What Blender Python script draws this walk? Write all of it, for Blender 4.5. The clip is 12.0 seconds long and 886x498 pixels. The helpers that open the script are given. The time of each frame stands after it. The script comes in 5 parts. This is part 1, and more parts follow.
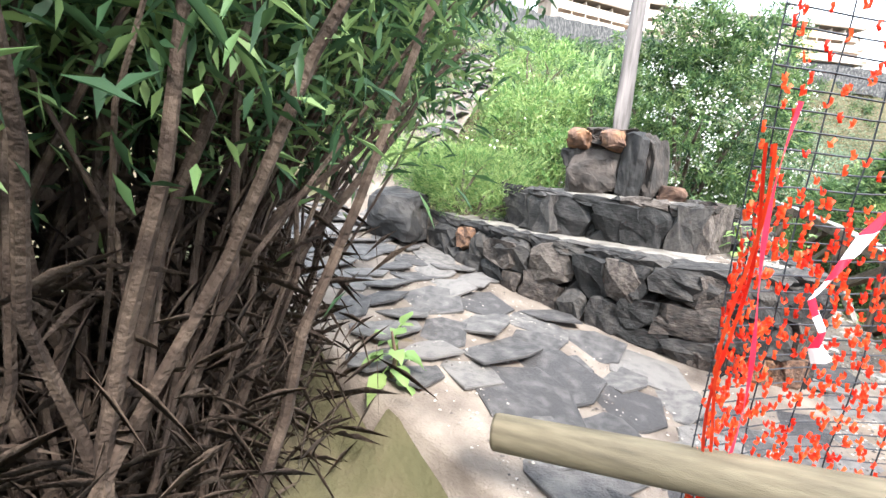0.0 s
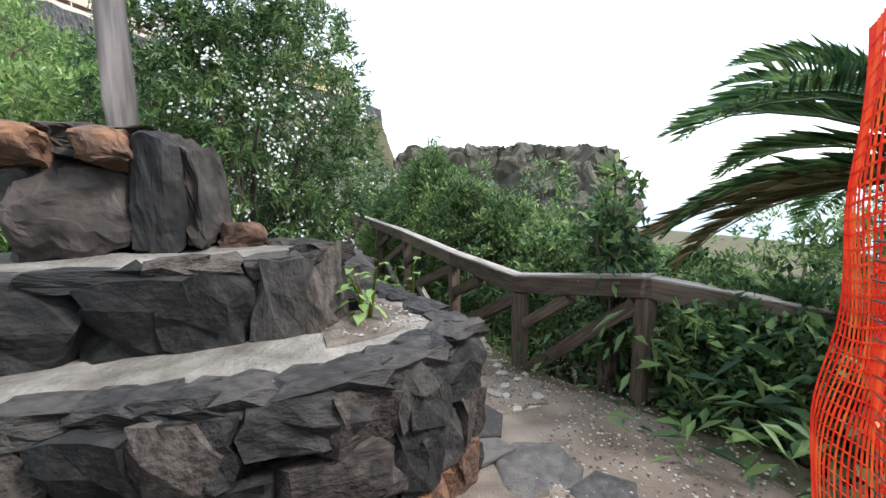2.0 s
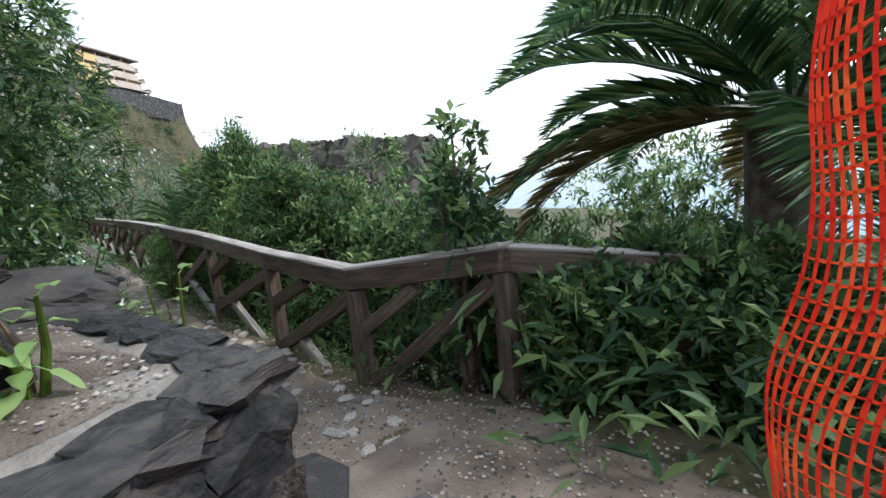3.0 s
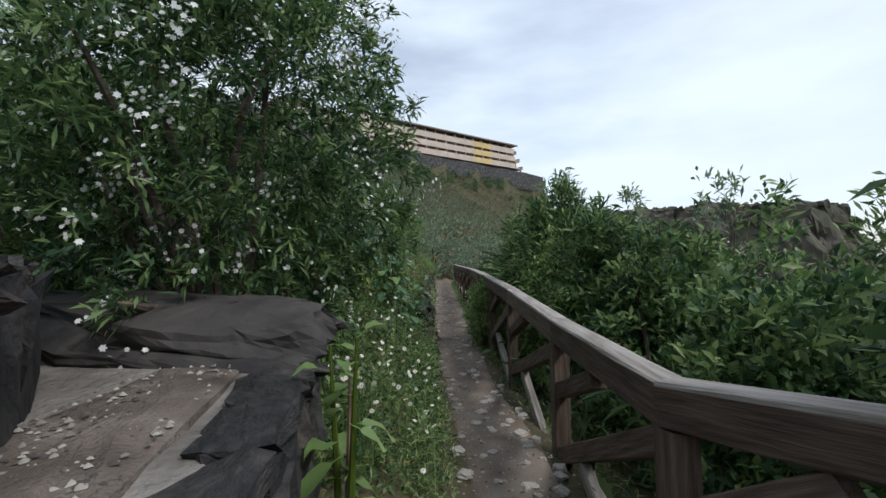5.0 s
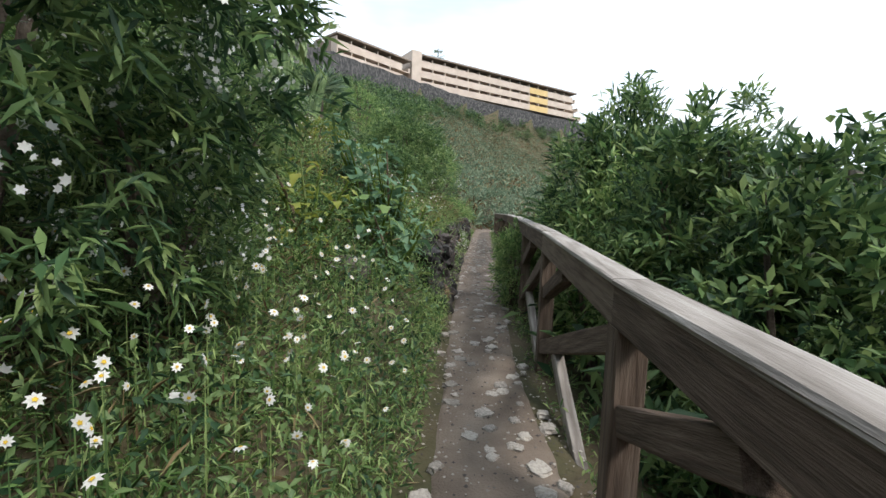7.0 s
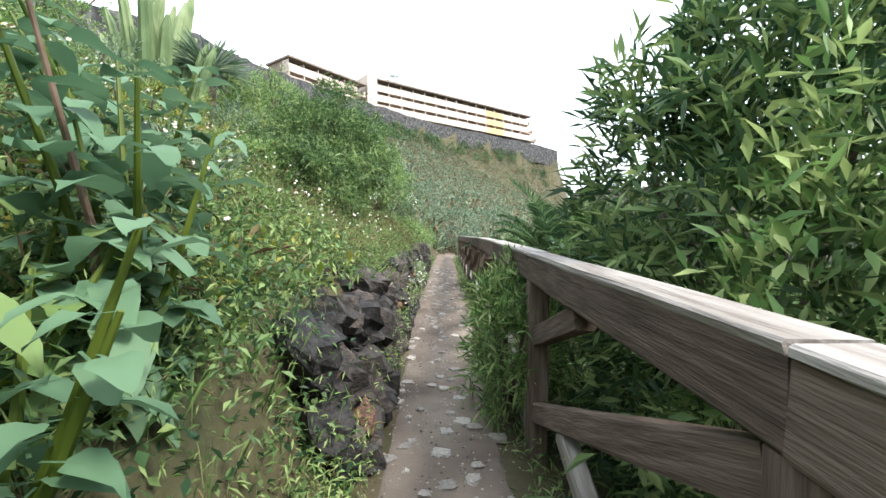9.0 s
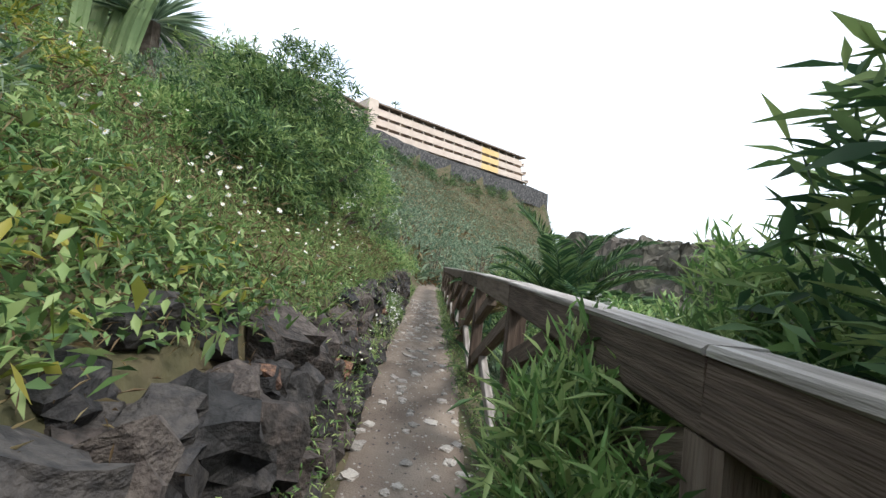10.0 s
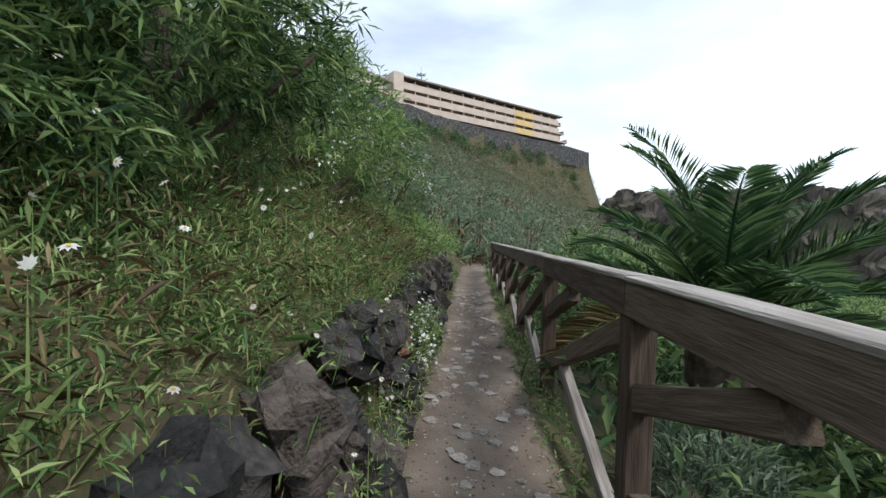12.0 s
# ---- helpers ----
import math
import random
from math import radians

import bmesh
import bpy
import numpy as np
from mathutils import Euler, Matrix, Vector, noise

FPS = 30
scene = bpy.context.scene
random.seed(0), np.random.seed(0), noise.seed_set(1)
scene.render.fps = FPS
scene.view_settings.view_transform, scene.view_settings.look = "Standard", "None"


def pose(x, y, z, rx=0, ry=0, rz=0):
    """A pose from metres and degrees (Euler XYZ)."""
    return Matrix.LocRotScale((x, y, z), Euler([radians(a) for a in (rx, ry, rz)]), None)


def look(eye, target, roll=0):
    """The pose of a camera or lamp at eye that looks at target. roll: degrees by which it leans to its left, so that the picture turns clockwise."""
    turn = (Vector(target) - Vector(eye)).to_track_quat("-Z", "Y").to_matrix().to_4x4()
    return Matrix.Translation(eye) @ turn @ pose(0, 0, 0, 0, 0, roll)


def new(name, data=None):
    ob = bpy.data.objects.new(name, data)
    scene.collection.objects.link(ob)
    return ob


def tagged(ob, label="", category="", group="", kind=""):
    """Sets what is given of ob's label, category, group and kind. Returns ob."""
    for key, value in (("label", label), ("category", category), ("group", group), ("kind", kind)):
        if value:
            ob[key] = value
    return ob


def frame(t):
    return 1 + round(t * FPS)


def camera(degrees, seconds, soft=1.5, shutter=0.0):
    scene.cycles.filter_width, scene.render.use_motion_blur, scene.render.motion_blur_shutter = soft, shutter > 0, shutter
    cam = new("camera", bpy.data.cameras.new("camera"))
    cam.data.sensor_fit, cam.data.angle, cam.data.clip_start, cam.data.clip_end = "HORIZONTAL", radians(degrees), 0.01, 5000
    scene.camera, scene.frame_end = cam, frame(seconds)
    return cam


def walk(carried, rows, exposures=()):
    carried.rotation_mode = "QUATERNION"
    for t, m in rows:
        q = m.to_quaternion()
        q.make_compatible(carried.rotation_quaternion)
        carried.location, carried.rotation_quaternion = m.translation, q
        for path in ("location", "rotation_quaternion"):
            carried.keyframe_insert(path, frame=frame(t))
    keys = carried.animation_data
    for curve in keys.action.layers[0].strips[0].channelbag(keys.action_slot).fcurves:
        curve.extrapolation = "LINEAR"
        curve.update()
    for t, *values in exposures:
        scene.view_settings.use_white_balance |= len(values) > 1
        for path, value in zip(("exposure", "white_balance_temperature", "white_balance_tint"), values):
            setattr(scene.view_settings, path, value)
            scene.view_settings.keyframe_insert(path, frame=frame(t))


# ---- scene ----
cam = camera(92.0, 12.0)
PATH = [
    (0, (-1.063, -4.888, 1.702), (-2.047, -3.194, 1.3), 4.0),
    (0.5, (-1.08, -4.329, 1.716), (-1.507, -2.388, 1.491), 4.3),
    (1, (-1.111, -3.88, 1.77), (-1.041, -1.903, 1.481), 2.9),
    (1.3, (-1.188, -3.586, 1.764), (-0.901, -1.624, 1.506), 3.1),
    (1.5, (-1.221, -3.422, 1.764), (-0.811, -1.478, 1.534), 1.2),
    (2, (-1.125, -3.051, 1.778), (-0.39, -1.212, 1.502), -1.0),
    (2.2, (-1.074, -2.953, 1.744), (-0.19, -1.184, 1.442), -3.4),
    (2.5, (-0.928, -2.687, 1.664), (0.269, -1.141, 1.242), -4.2),
    (2.7, (-0.804, -2.563, 1.631), (0.512, -1.111, 1.232), -5.0),
    (4.3, (-0.08, -1.904, 1.5), (1.026, -0.237, 1.512), -3.9),
    (4.5, (-0.045, -1.799, 1.486), (0.617, 0.088, 1.517), -3.6),
    (5, (0.011, -1.438, 1.483), (0.028, 0.562, 1.533), -1.2),
    (5.5, (0.176, -1.059, 1.43), (0.225, 0.94, 1.44), 0.9),
    (6, (0.247, -0.702, 1.37), (0.338, 1.295, 1.307), 2.1),
    (6.5, (0.301, -0.346, 1.298), (0.277, 1.651, 1.193), 1.1),
    (6.7, (0.308, -0.226, 1.275), (0.126, 1.759, 1.113), 3.0),
    (8.3, (0.262, 1.438, 1.315), (0.144, 3.425, 1.118), -1.4),
    (8.5, (0.245, 1.762, 1.315), (0.124, 3.753, 1.17), 0.9),
    (9, (0.299, 2.725, 1.289), (0.276, 4.723, 1.22), 0.2),
    (9.5, (0.273, 3.566, 1.272), (0.296, 5.566, 1.25), 4.5),
    (10, (0.258, 4.374, 1.275), (0.303, 6.372, 1.352), 6.5),
    (10.5, (0.27, 5.178, 1.399), (0.403, 7.17, 1.517), 4.5),
    (10.7, (0.261, 5.451, 1.373), (0.428, 7.442, 1.478), 3.5),
    (11, (0.255, 5.829, 1.378), (0.432, 7.821, 1.402), 3.4),
    (11.2, (0.238, 6.049, 1.349), (0.362, 8.045, 1.375), 2.8),
    (11.5, (0.17, 6.493, 1.4), (0.208, 8.492, 1.366), 1.5),
    (11.7, (0.156, 6.761, 1.395), (0.091, 8.76, 1.351), 1.9),
    (12, (0.147, 7.106, 1.375), (0.013, 9.1, 1.315), 1.5),
]
walk(cam, [(t, look(eye, target, roll)) for t, eye, target, roll in PATH], [(0.0, 2.85, 6450, 10), (0.5, 2.25, 6425, 10), (1.0, 1.85, 6400, 10), (2.0, 1.5, 6350, 10), (2.7, 1.25, 6100, 10), (4.3, 0.32, 6200, 10), (5.5, 0.27, 6300, 10), (6.0, 0.42, 6500, 10), (6.7, 0.77, 6500, 10), (8.3, 1.82, 6500, 10), (9.2, 1.87, 6500, 10), (9.7, 1.57, 6500, 10), (10.2, 0.9, 6250, 10), (10.7, 0.35, 5750, 10), (11.5, 0.4, 5900, 10), (12.0, 0.6, 6300, 10)])

# ---- world and light ----
world = bpy.data.worlds.new("world")
scene.world = world
world.use_nodes = True
wn, wl = world.node_tree.nodes, world.node_tree.links
wn.clear()
sky = wn.new("ShaderNodeTexSky")
sky.sky_type, sky.sun_disc = "NISHITA", False
sky.sun_elevation, sky.sun_rotation = radians(50), radians(60)
sky.air_density, sky.dust_density = 1.0, 2.0
w_coord = wn.new("ShaderNodeTexCoord")
w_map = wn.new("ShaderNodeMapping")
w_map.inputs["Scale"].default_value = (1.0, 1.0, 3.2)
w_noise = wn.new("ShaderNodeTexNoise")
w_noise.inputs["Scale"].default_value, w_noise.inputs["Detail"].default_value = 1.7, 5.0
w_ramp = wn.new("ShaderNodeValToRGB")
w_ramp.color_ramp.elements[0].position, w_ramp.color_ramp.elements[1].position = 0.40, 0.64
w_ramp.color_ramp.elements[0].color, w_ramp.color_ramp.elements[1].color = (0.45, 0.45, 0.45, 1), (1, 1, 1, 1)
w_mix = wn.new("ShaderNodeMixRGB")
w_mix.inputs[2].default_value = (8.6, 9.6, 10.6, 1)
w_bg = wn.new("ShaderNodeBackground")
w_bg.inputs["Strength"].default_value = 0.088
w_out = wn.new("ShaderNodeOutputWorld")
wl.new(w_coord.outputs["Generated"], w_map.inputs["Vector"])
wl.new(w_map.outputs[0], w_noise.inputs["Vector"])
wl.new(w_noise.outputs["Fac"], w_ramp.inputs["Fac"])
wl.new(w_ramp.outputs["Color"], w_mix.inputs[0])
wl.new(sky.outputs["Color"], w_mix.inputs[1])
wl.new(w_mix.outputs[0], w_bg.inputs["Color"])
wl.new(w_bg.outputs[0], w_out.inputs["Surface"])
sun = new("sun", bpy.data.lights.new("sun", "SUN"))
sun.data.energy, sun.data.angle, sun.data.color = 1.8, radians(14), (1.0, 0.96, 0.9)
sun.matrix_world = look((30, -20, 45), (0, 4, 0))


# ---- materials ----
def material(name, stops, scale=8.0, rough=0.8, bump=0.3, spread=0.0, detail=6.0, metal=0.0, fine=60.0, through_light=0.0, spec=0.3, island=False, stretch=None):
    """Colour stops over coarse noise, a finer noise for relief, a random tint for each object or loose piece."""
    m = bpy.data.materials.new(name)
    m.use_nodes = True
    n, l = m.node_tree.nodes, m.node_tree.links
    b = n["Principled BSDF"]
    b.inputs["Roughness"].default_value, b.inputs["Metallic"].default_value = rough, metal
    b.inputs["Specular IOR Level"].default_value = spec
    co = n.new("ShaderNodeTexCoord")
    mp = n.new("ShaderNodeMapping")
    if stretch:
        mp.inputs["Scale"].default_value = stretch
    l.new(co.outputs["Object"], mp.inputs["Vector"])
    tex = n.new("ShaderNodeTexNoise")
    tex.inputs["Scale"].default_value, tex.inputs["Detail"].default_value = scale, detail
    l.new(mp.outputs[0], tex.inputs["Vector"])
    ramp = n.new("ShaderNodeValToRGB")
    e = ramp.color_ramp.elements
    while len(e) < len(stops):
        e.new(0.5)
    for i, c in enumerate(stops):
        e[i].position = 0.3 + 0.4 * i / max(1, len(stops) - 1)
        e[i].color = (*c, 1)
    if spread:
        if island:
            r = n.new("ShaderNodeNewGeometry").outputs["Random Per Island"]
        else:
            r = n.new("ShaderNodeObjectInfo").outputs["Random"]
        ma = n.new("ShaderNodeMath")
        ma.operation = "MULTIPLY_ADD"
        l.new(r, ma.inputs[0])
        ma.inputs[1].default_value = spread
        mb = n.new("ShaderNodeMath")
        mb.operation = "SUBTRACT"
        l.new(tex.outputs["Fac"], mb.inputs[0])
        mb.inputs[1].default_value = spread / 2
        l.new(mb.outputs[0], ma.inputs[2])
        l.new(ma.outputs[0], ramp.inputs["Fac"])
    else:
        l.new(tex.outputs["Fac"], ramp.inputs["Fac"])
    l.new(ramp.outputs["Color"], b.inputs["Base Color"])
    if bump:
        t2 = n.new("ShaderNodeTexNoise")
        t2.inputs["Scale"].default_value, t2.inputs["Detail"].default_value = fine, 4.0
        l.new(mp.outputs[0], t2.inputs["Vector"])
        bp = n.new("ShaderNodeBump")
        bp.inputs["Strength"].default_value, bp.inputs["Distance"].default_value = bump, 0.02
        l.new(t2.outputs["Fac"], bp.inputs["Height"])
        l.new(bp.outputs["Normal"], b.inputs["Normal"])
    if through_light:
        tr = n.new("ShaderNodeBsdfTranslucent")
        l.new(ramp.outputs["Color"], tr.inputs["Color"])
        mx = n.new("ShaderNodeMixShader")
        mx.inputs[0].default_value = through_light
        l.new(b.outputs[0], mx.inputs[1])
        l.new(tr.outputs[0], mx.inputs[2])
        l.new(mx.outputs[0], n["Material Output"].inputs["Surface"])
    return m


def leaf_mat(name, stops, rough=0.5, tl=0.36, spread=0.9):
    return material(name, stops, scale=1.2, rough=rough, bump=0, spread=spread, detail=3, through_light=tl, island=True)


M_BASALT = material("basalt", [(0.014, 0.014, 0.014), (0.031, 0.029, 0.029), (0.060, 0.054, 0.050)], 5, 0.8, 0.6, 0.35, fine=13)
M_RUST = material("rusty_lava", [(0.060, 0.036, 0.028), (0.136, 0.080, 0.056), (0.264, 0.136, 0.072)], 9, 0.9, 0.8, 0.3, fine=14)
M_BROWNROCK = material("brown_rock", [(0.026, 0.023, 0.021), (0.059, 0.048, 0.043), (0.101, 0.085, 0.074)], 7, 0.9, 0.8, 0.35, fine=14)
M_FLAG = material("flagstone", [(0.050, 0.047, 0.048), (0.094, 0.088, 0.086), (0.152, 0.140, 0.132)], 6, 0.8, 0.6, 0.45, fine=50)
M_MORTAR = material("mortar", [(0.085, 0.068, 0.057), (0.165, 0.135, 0.113), (0.25, 0.212, 0.178)], 3.5, 0.95, 0.6, fine=80)
M_CEMENT = material("worn_cement", [(0.080, 0.070, 0.062), (0.165, 0.150, 0.132), (0.27, 0.25, 0.225)], 4.5, 0.95, 0.9, fine=38)
M_DARKFILL = material("dark_joint", [(0.012, 0.011, 0.010), (0.035, 0.03, 0.027)], 10, 1.0, 0.5)
M_SOIL = material("soil_and_grass", [(0.040, 0.046, 0.020), (0.078, 0.070, 0.036), (0.120, 0.090, 0.060)], 1.4, 0.95, 0.8, fine=25)
M_DIRT = material("trodden_dirt", [(0.111, 0.085, 0.066), (0.178, 0.140, 0.111), (0.255, 0.208, 0.166)], 2.5, 0.95, 0.5, fine=90)
M_GRAVEL = material("gritty_earth", [(0.07, 0.055, 0.045), (0.13, 0.105, 0.088), (0.21, 0.175, 0.15)], 5, 0.95, 0.7, fine=90)
M_PEBBLE = material("pale_pebble", [(0.22, 0.20, 0.175), (0.33, 0.30, 0.27), (0.45, 0.41, 0.36)], 6, 0.85, 0.3, 0.4)
M_WOOD = material("weathered_wood", [(0.062, 0.043, 0.033), (0.110, 0.079, 0.060), (0.168, 0.128, 0.100)], 4, 0.93, 0.35, 0.25, stretch=(13, 0.9, 13), fine=14)
M_WOODPALE = material("sun_bleached_wood", [(0.16, 0.138, 0.12), (0.28, 0.25, 0.225), (0.39, 0.36, 0.33)], 3, 0.7, 0.3, 0.1, stretch=(9, 1.0, 9), fine=14)
M_LOG = material("peeled_log", [(0.075, 0.062, 0.042), (0.130, 0.108, 0.072), (0.180, 0.150, 0.102)], 4, 0.7, 0.3, stretch=(1, 8, 8))
M_POLE = material("grey_pole_wood", [(0.10, 0.085, 0.08), (0.17, 0.15, 0.145), (0.25, 0.22, 0.21)], 4, 0.75, 0.3, stretch=(8, 8, 0.6))
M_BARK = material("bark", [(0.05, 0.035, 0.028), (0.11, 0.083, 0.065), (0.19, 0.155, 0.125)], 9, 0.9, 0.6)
# darker copy of the bark, with the thicket's shade put into its colour
M_BARKSHADE = material("shade_tinted_bark", [(0.028, 0.018, 0.014), (0.062, 0.042, 0.032), (0.115, 0.082, 0.062)], 9, 0.9, 0.6)
M_DRYSTEM = material("dry_stem", [(0.10, 0.065, 0.045), (0.20, 0.14, 0.10), (0.30, 0.23, 0.17)], 6, 0.85, 0.0, 0.5, island=True)
L_DARK = leaf_mat("dark_green_leaf", [(0.03, 0.07, 0.032), (0.074, 0.145, 0.057), (0.16, 0.242, 0.091)])
L_MID = leaf_mat("mid_green_leaf", [(0.07, 0.132, 0.046), (0.148, 0.245, 0.079), (0.265, 0.35, 0.13)])
L_BRIGHT = leaf_mat("bright_green_leaf", [(0.109, 0.212, 0.059), (0.209, 0.349, 0.11), (0.363, 0.454, 0.178)], tl=0.4)
L_YELLOW = leaf_mat("yellow_green_leaf", [(0.10, 0.15, 0.02), (0.20, 0.25, 0.04), (0.33, 0.30, 0.06)], tl=0.4)
L_GREY = leaf_mat("grey_green_leaf", [(0.077, 0.129, 0.079), (0.155, 0.223, 0.144), (0.265, 0.331, 0.216)])
L_TOBACCO = leaf_mat("blue_green_leaf", [(0.05, 0.11, 0.065), (0.09, 0.175, 0.095), (0.15, 0.25, 0.14)], rough=0.6, tl=0.3)
L_DRY = leaf_mat("dry_leaf", [(0.084, 0.054, 0.026), (0.18, 0.12, 0.059), (0.288, 0.228, 0.119)])
L_PALM = leaf_mat("palm_leaflet", [(0.042, 0.095, 0.042), (0.095, 0.179, 0.071), (0.179, 0.274, 0.104)], rough=0.4, tl=0.35)
L_PALMDRY = leaf_mat("dry_palm_leaflet", [(0.13, 0.10, 0.04), (0.24, 0.19, 0.085), (0.34, 0.27, 0.14)], tl=0.2)
M_PETAL = leaf_mat("white_petal", [(0.62, 0.62, 0.58), (0.75, 0.75, 0.72), (0.84, 0.84, 0.82)], tl=0.25)
M_DISC = material("yellow_flower_disc", [(0.55, 0.36, 0.03), (0.66, 0.45, 0.05)], 20, 0.8, 0)
M_CACTUS = material("cactus_skin", [(0.10, 0.15, 0.06), (0.16, 0.22, 0.095), (0.24, 0.29, 0.14)], 3, 0.6, 0.2, 0.3)
M_WIRE = material("black_mesh_plastic", [(0.015, 0.017, 0.022), (0.03, 0.033, 0.042)], 9, 0.5, 0)
M_ORANGE = material("orange_netting", [(0.72, 0.03, 0.015), (0.85, 0.065, 0.02), (0.9, 0.13, 0.035)], 12, 0.45, 0, 0.4, island=True, through_light=0.25)
M_TAPERED = material("red_tape", [(0.62, 0.012, 0.04), (0.75, 0.03, 0.07)], 8, 0.35, 0, through_light=0.3)
M_TAPEWHITE = material("white_tape", [(0.72, 0.69, 0.70), (0.82, 0.80, 0.80)], 8, 0.35, 0, through_light=0.3)
M_PLASTER = material("cream_plaster", [(0.50, 0.405, 0.335), (0.61, 0.51, 0.43)], 0.4, 0.9, 0)
M_YELLOWWALL = material("yellow_plaster", [(0.60, 0.43, 0.19), (0.68, 0.50, 0.25)], 0.4, 0.9, 0)
# darkened plaster: the shade inside the balconies is put into the colour
M_SHADE = material("painted_recess_shade", [(0.20, 0.15, 0.12), (0.30, 0.23, 0.18)], 0.5, 0.8, 0)
M_GLASS = material("dark_window_glass", [(0.03, 0.035, 0.04), (0.06, 0.065, 0.07)], 0.4, 0.15, 0, spec=0.5)
M_ROOF = material("roof_edge", [(0.19, 0.15, 0.12), (0.27, 0.22, 0.18)], 0.6, 0.9, 0)
M_FARWALL = material("old_stone_wall", [(0.022, 0.022, 0.024), (0.062, 0.060, 0.060), (0.15, 0.14, 0.13)], 1.6, 0.95, 1.0, fine=2.2)
M_CLIFF = material("headland_rock", [(0.045, 0.05, 0.028), (0.085, 0.077, 0.06), (0.135, 0.115, 0.10)], 0.09, 0.95, 0.8, fine=0.8)
M_SEA = material("sea_water", [(0.02, 0.10, 0.16), (0.04, 0.15, 0.22)], 0.02, 0.2, 0.2, spec=0.5, fine=0.6)


# ---- small builders ----
def mesh_of(name, verts, faces, mat, smooth=False):
    me = bpy.data.meshes.new(name)
    me.from_pydata([tuple(v) for v in verts], [], [tuple(f) for f in faces])
    me.materials.append(mat)
    if smooth:
        me.polygons.foreach_set("use_smooth", [True] * len(me.polygons))
    me.update()
    return me


def put(name, me, parent=None, label="", m=None):
    ob = new(name, me)
    if m is not None:
        ob.matrix_basis = m
    if parent is not None:
        ob.parent = parent
    if label:
        ob["label"] = label
    return ob


def part(name, bm, mat, parent=None, label="", m=None, smooth=False):
    me = bpy.data.meshes.new(name)
    bm.to_mesh(me)
    bm.free()
    me.materials.append(mat)
    if smooth:
        me.polygons.foreach_set("use_smooth", [True] * len(me.polygons))
    return put(name, me, parent, label, m)


def base(name, at, label, category, group="", kind="", rz=0.0):
    ob = new(name)
    ob.empty_display_size = 0.1
    ob.matrix_basis = pose(*at, 0, 0, rz)
    return tagged(ob, label, category, group, kind)


def unit(v):
    return v / np.maximum(np.linalg.norm(v, axis=-1, keepdims=True), 1e-9)


def leaf_arrays(pos, way, length, width, rng, droop=0.15, fine=False):
    """Folded leaves with a bent tip: six points and four triangles each."""
    n = len(pos)
    way = unit(way)
    ref = unit(rng.normal(size=(n, 3)) * 0.5 + np.array([0, 0, 1.0]))
    side = unit(np.cross(way, ref))
    up = np.cross(side, way)
    L, W = np.broadcast_to(length, n)[:, None], np.broadcast_to(width, n)[:, None]
    mid = pos + way * L * 0.5 - up * W * 0.18
    tip = pos + way * L - np.array([0, 0, 1.0]) * L * droop
    if not fine:
        v = np.stack([pos, mid + side * W * 0.5 + up * W * 0.3, tip, mid - side * W * 0.5 + up * W * 0.3], 1).reshape(-1, 3)
        k = np.arange(n)[:, None, None] * 4
        return v, (k + np.array([[0, 2, 1], [0, 3, 2]])[None]).reshape(-1, 3)
    v = np.stack([pos, mid + side * W * 0.5 + up * W * 0.2, tip, mid - side * W * 0.5 + up * W * 0.2, mid], 1).reshape(-1, 3)
    k = np.arange(n)[:, None, None] * 5
    f = (k + np.array([[0, 4, 1], [4, 2, 1], [0, 3, 4], [4, 3, 2]])[None]).reshape(-1, 3)
    return v, f


def fast_mesh(name, v, f, mat):
    me = bpy.data.meshes.new(name)
    me.vertices.add(len(v))
    me.vertices.foreach_set("co", np.ascontiguousarray(v, dtype=np.float32).ravel())
    me.loops.add(f.size)
    me.loops.foreach_set("vertex_index", f.ravel().astype(np.int32))
    me.polygons.add(len(f))
    me.polygons.foreach_set("loop_start", (np.arange(len(f)) * f.shape[1]).astype(np.int32))
    me.materials.append(mat)
    me.update(calc_edges=True)
    return me


def tube(bm, pts, radii, sides=6):
    rings = []
    for i, p in enumerate(pts):
        p = Vector(p)
        d = (Vector(pts[min(i + 1, len(pts) - 1)]) - Vector(pts[max(i - 1, 0)])).normalized()
        q = d.to_track_quat("Z", "Y")
        rings.append([bm.verts.new(p + q @ Vector((math.cos(a) * radii[i], math.sin(a) * radii[i], 0))) for a in [2 * math.pi * k / sides for k in range(sides)]])
    for a, b in zip(rings, rings[1:]):
        for k in range(sides):
            bm.faces.new((a[k], a[(k + 1) % sides], b[(k + 1) % sides], b[k]))
    bm.faces.new(rings[-1])
    bm.faces.new(list(reversed(rings[0])))


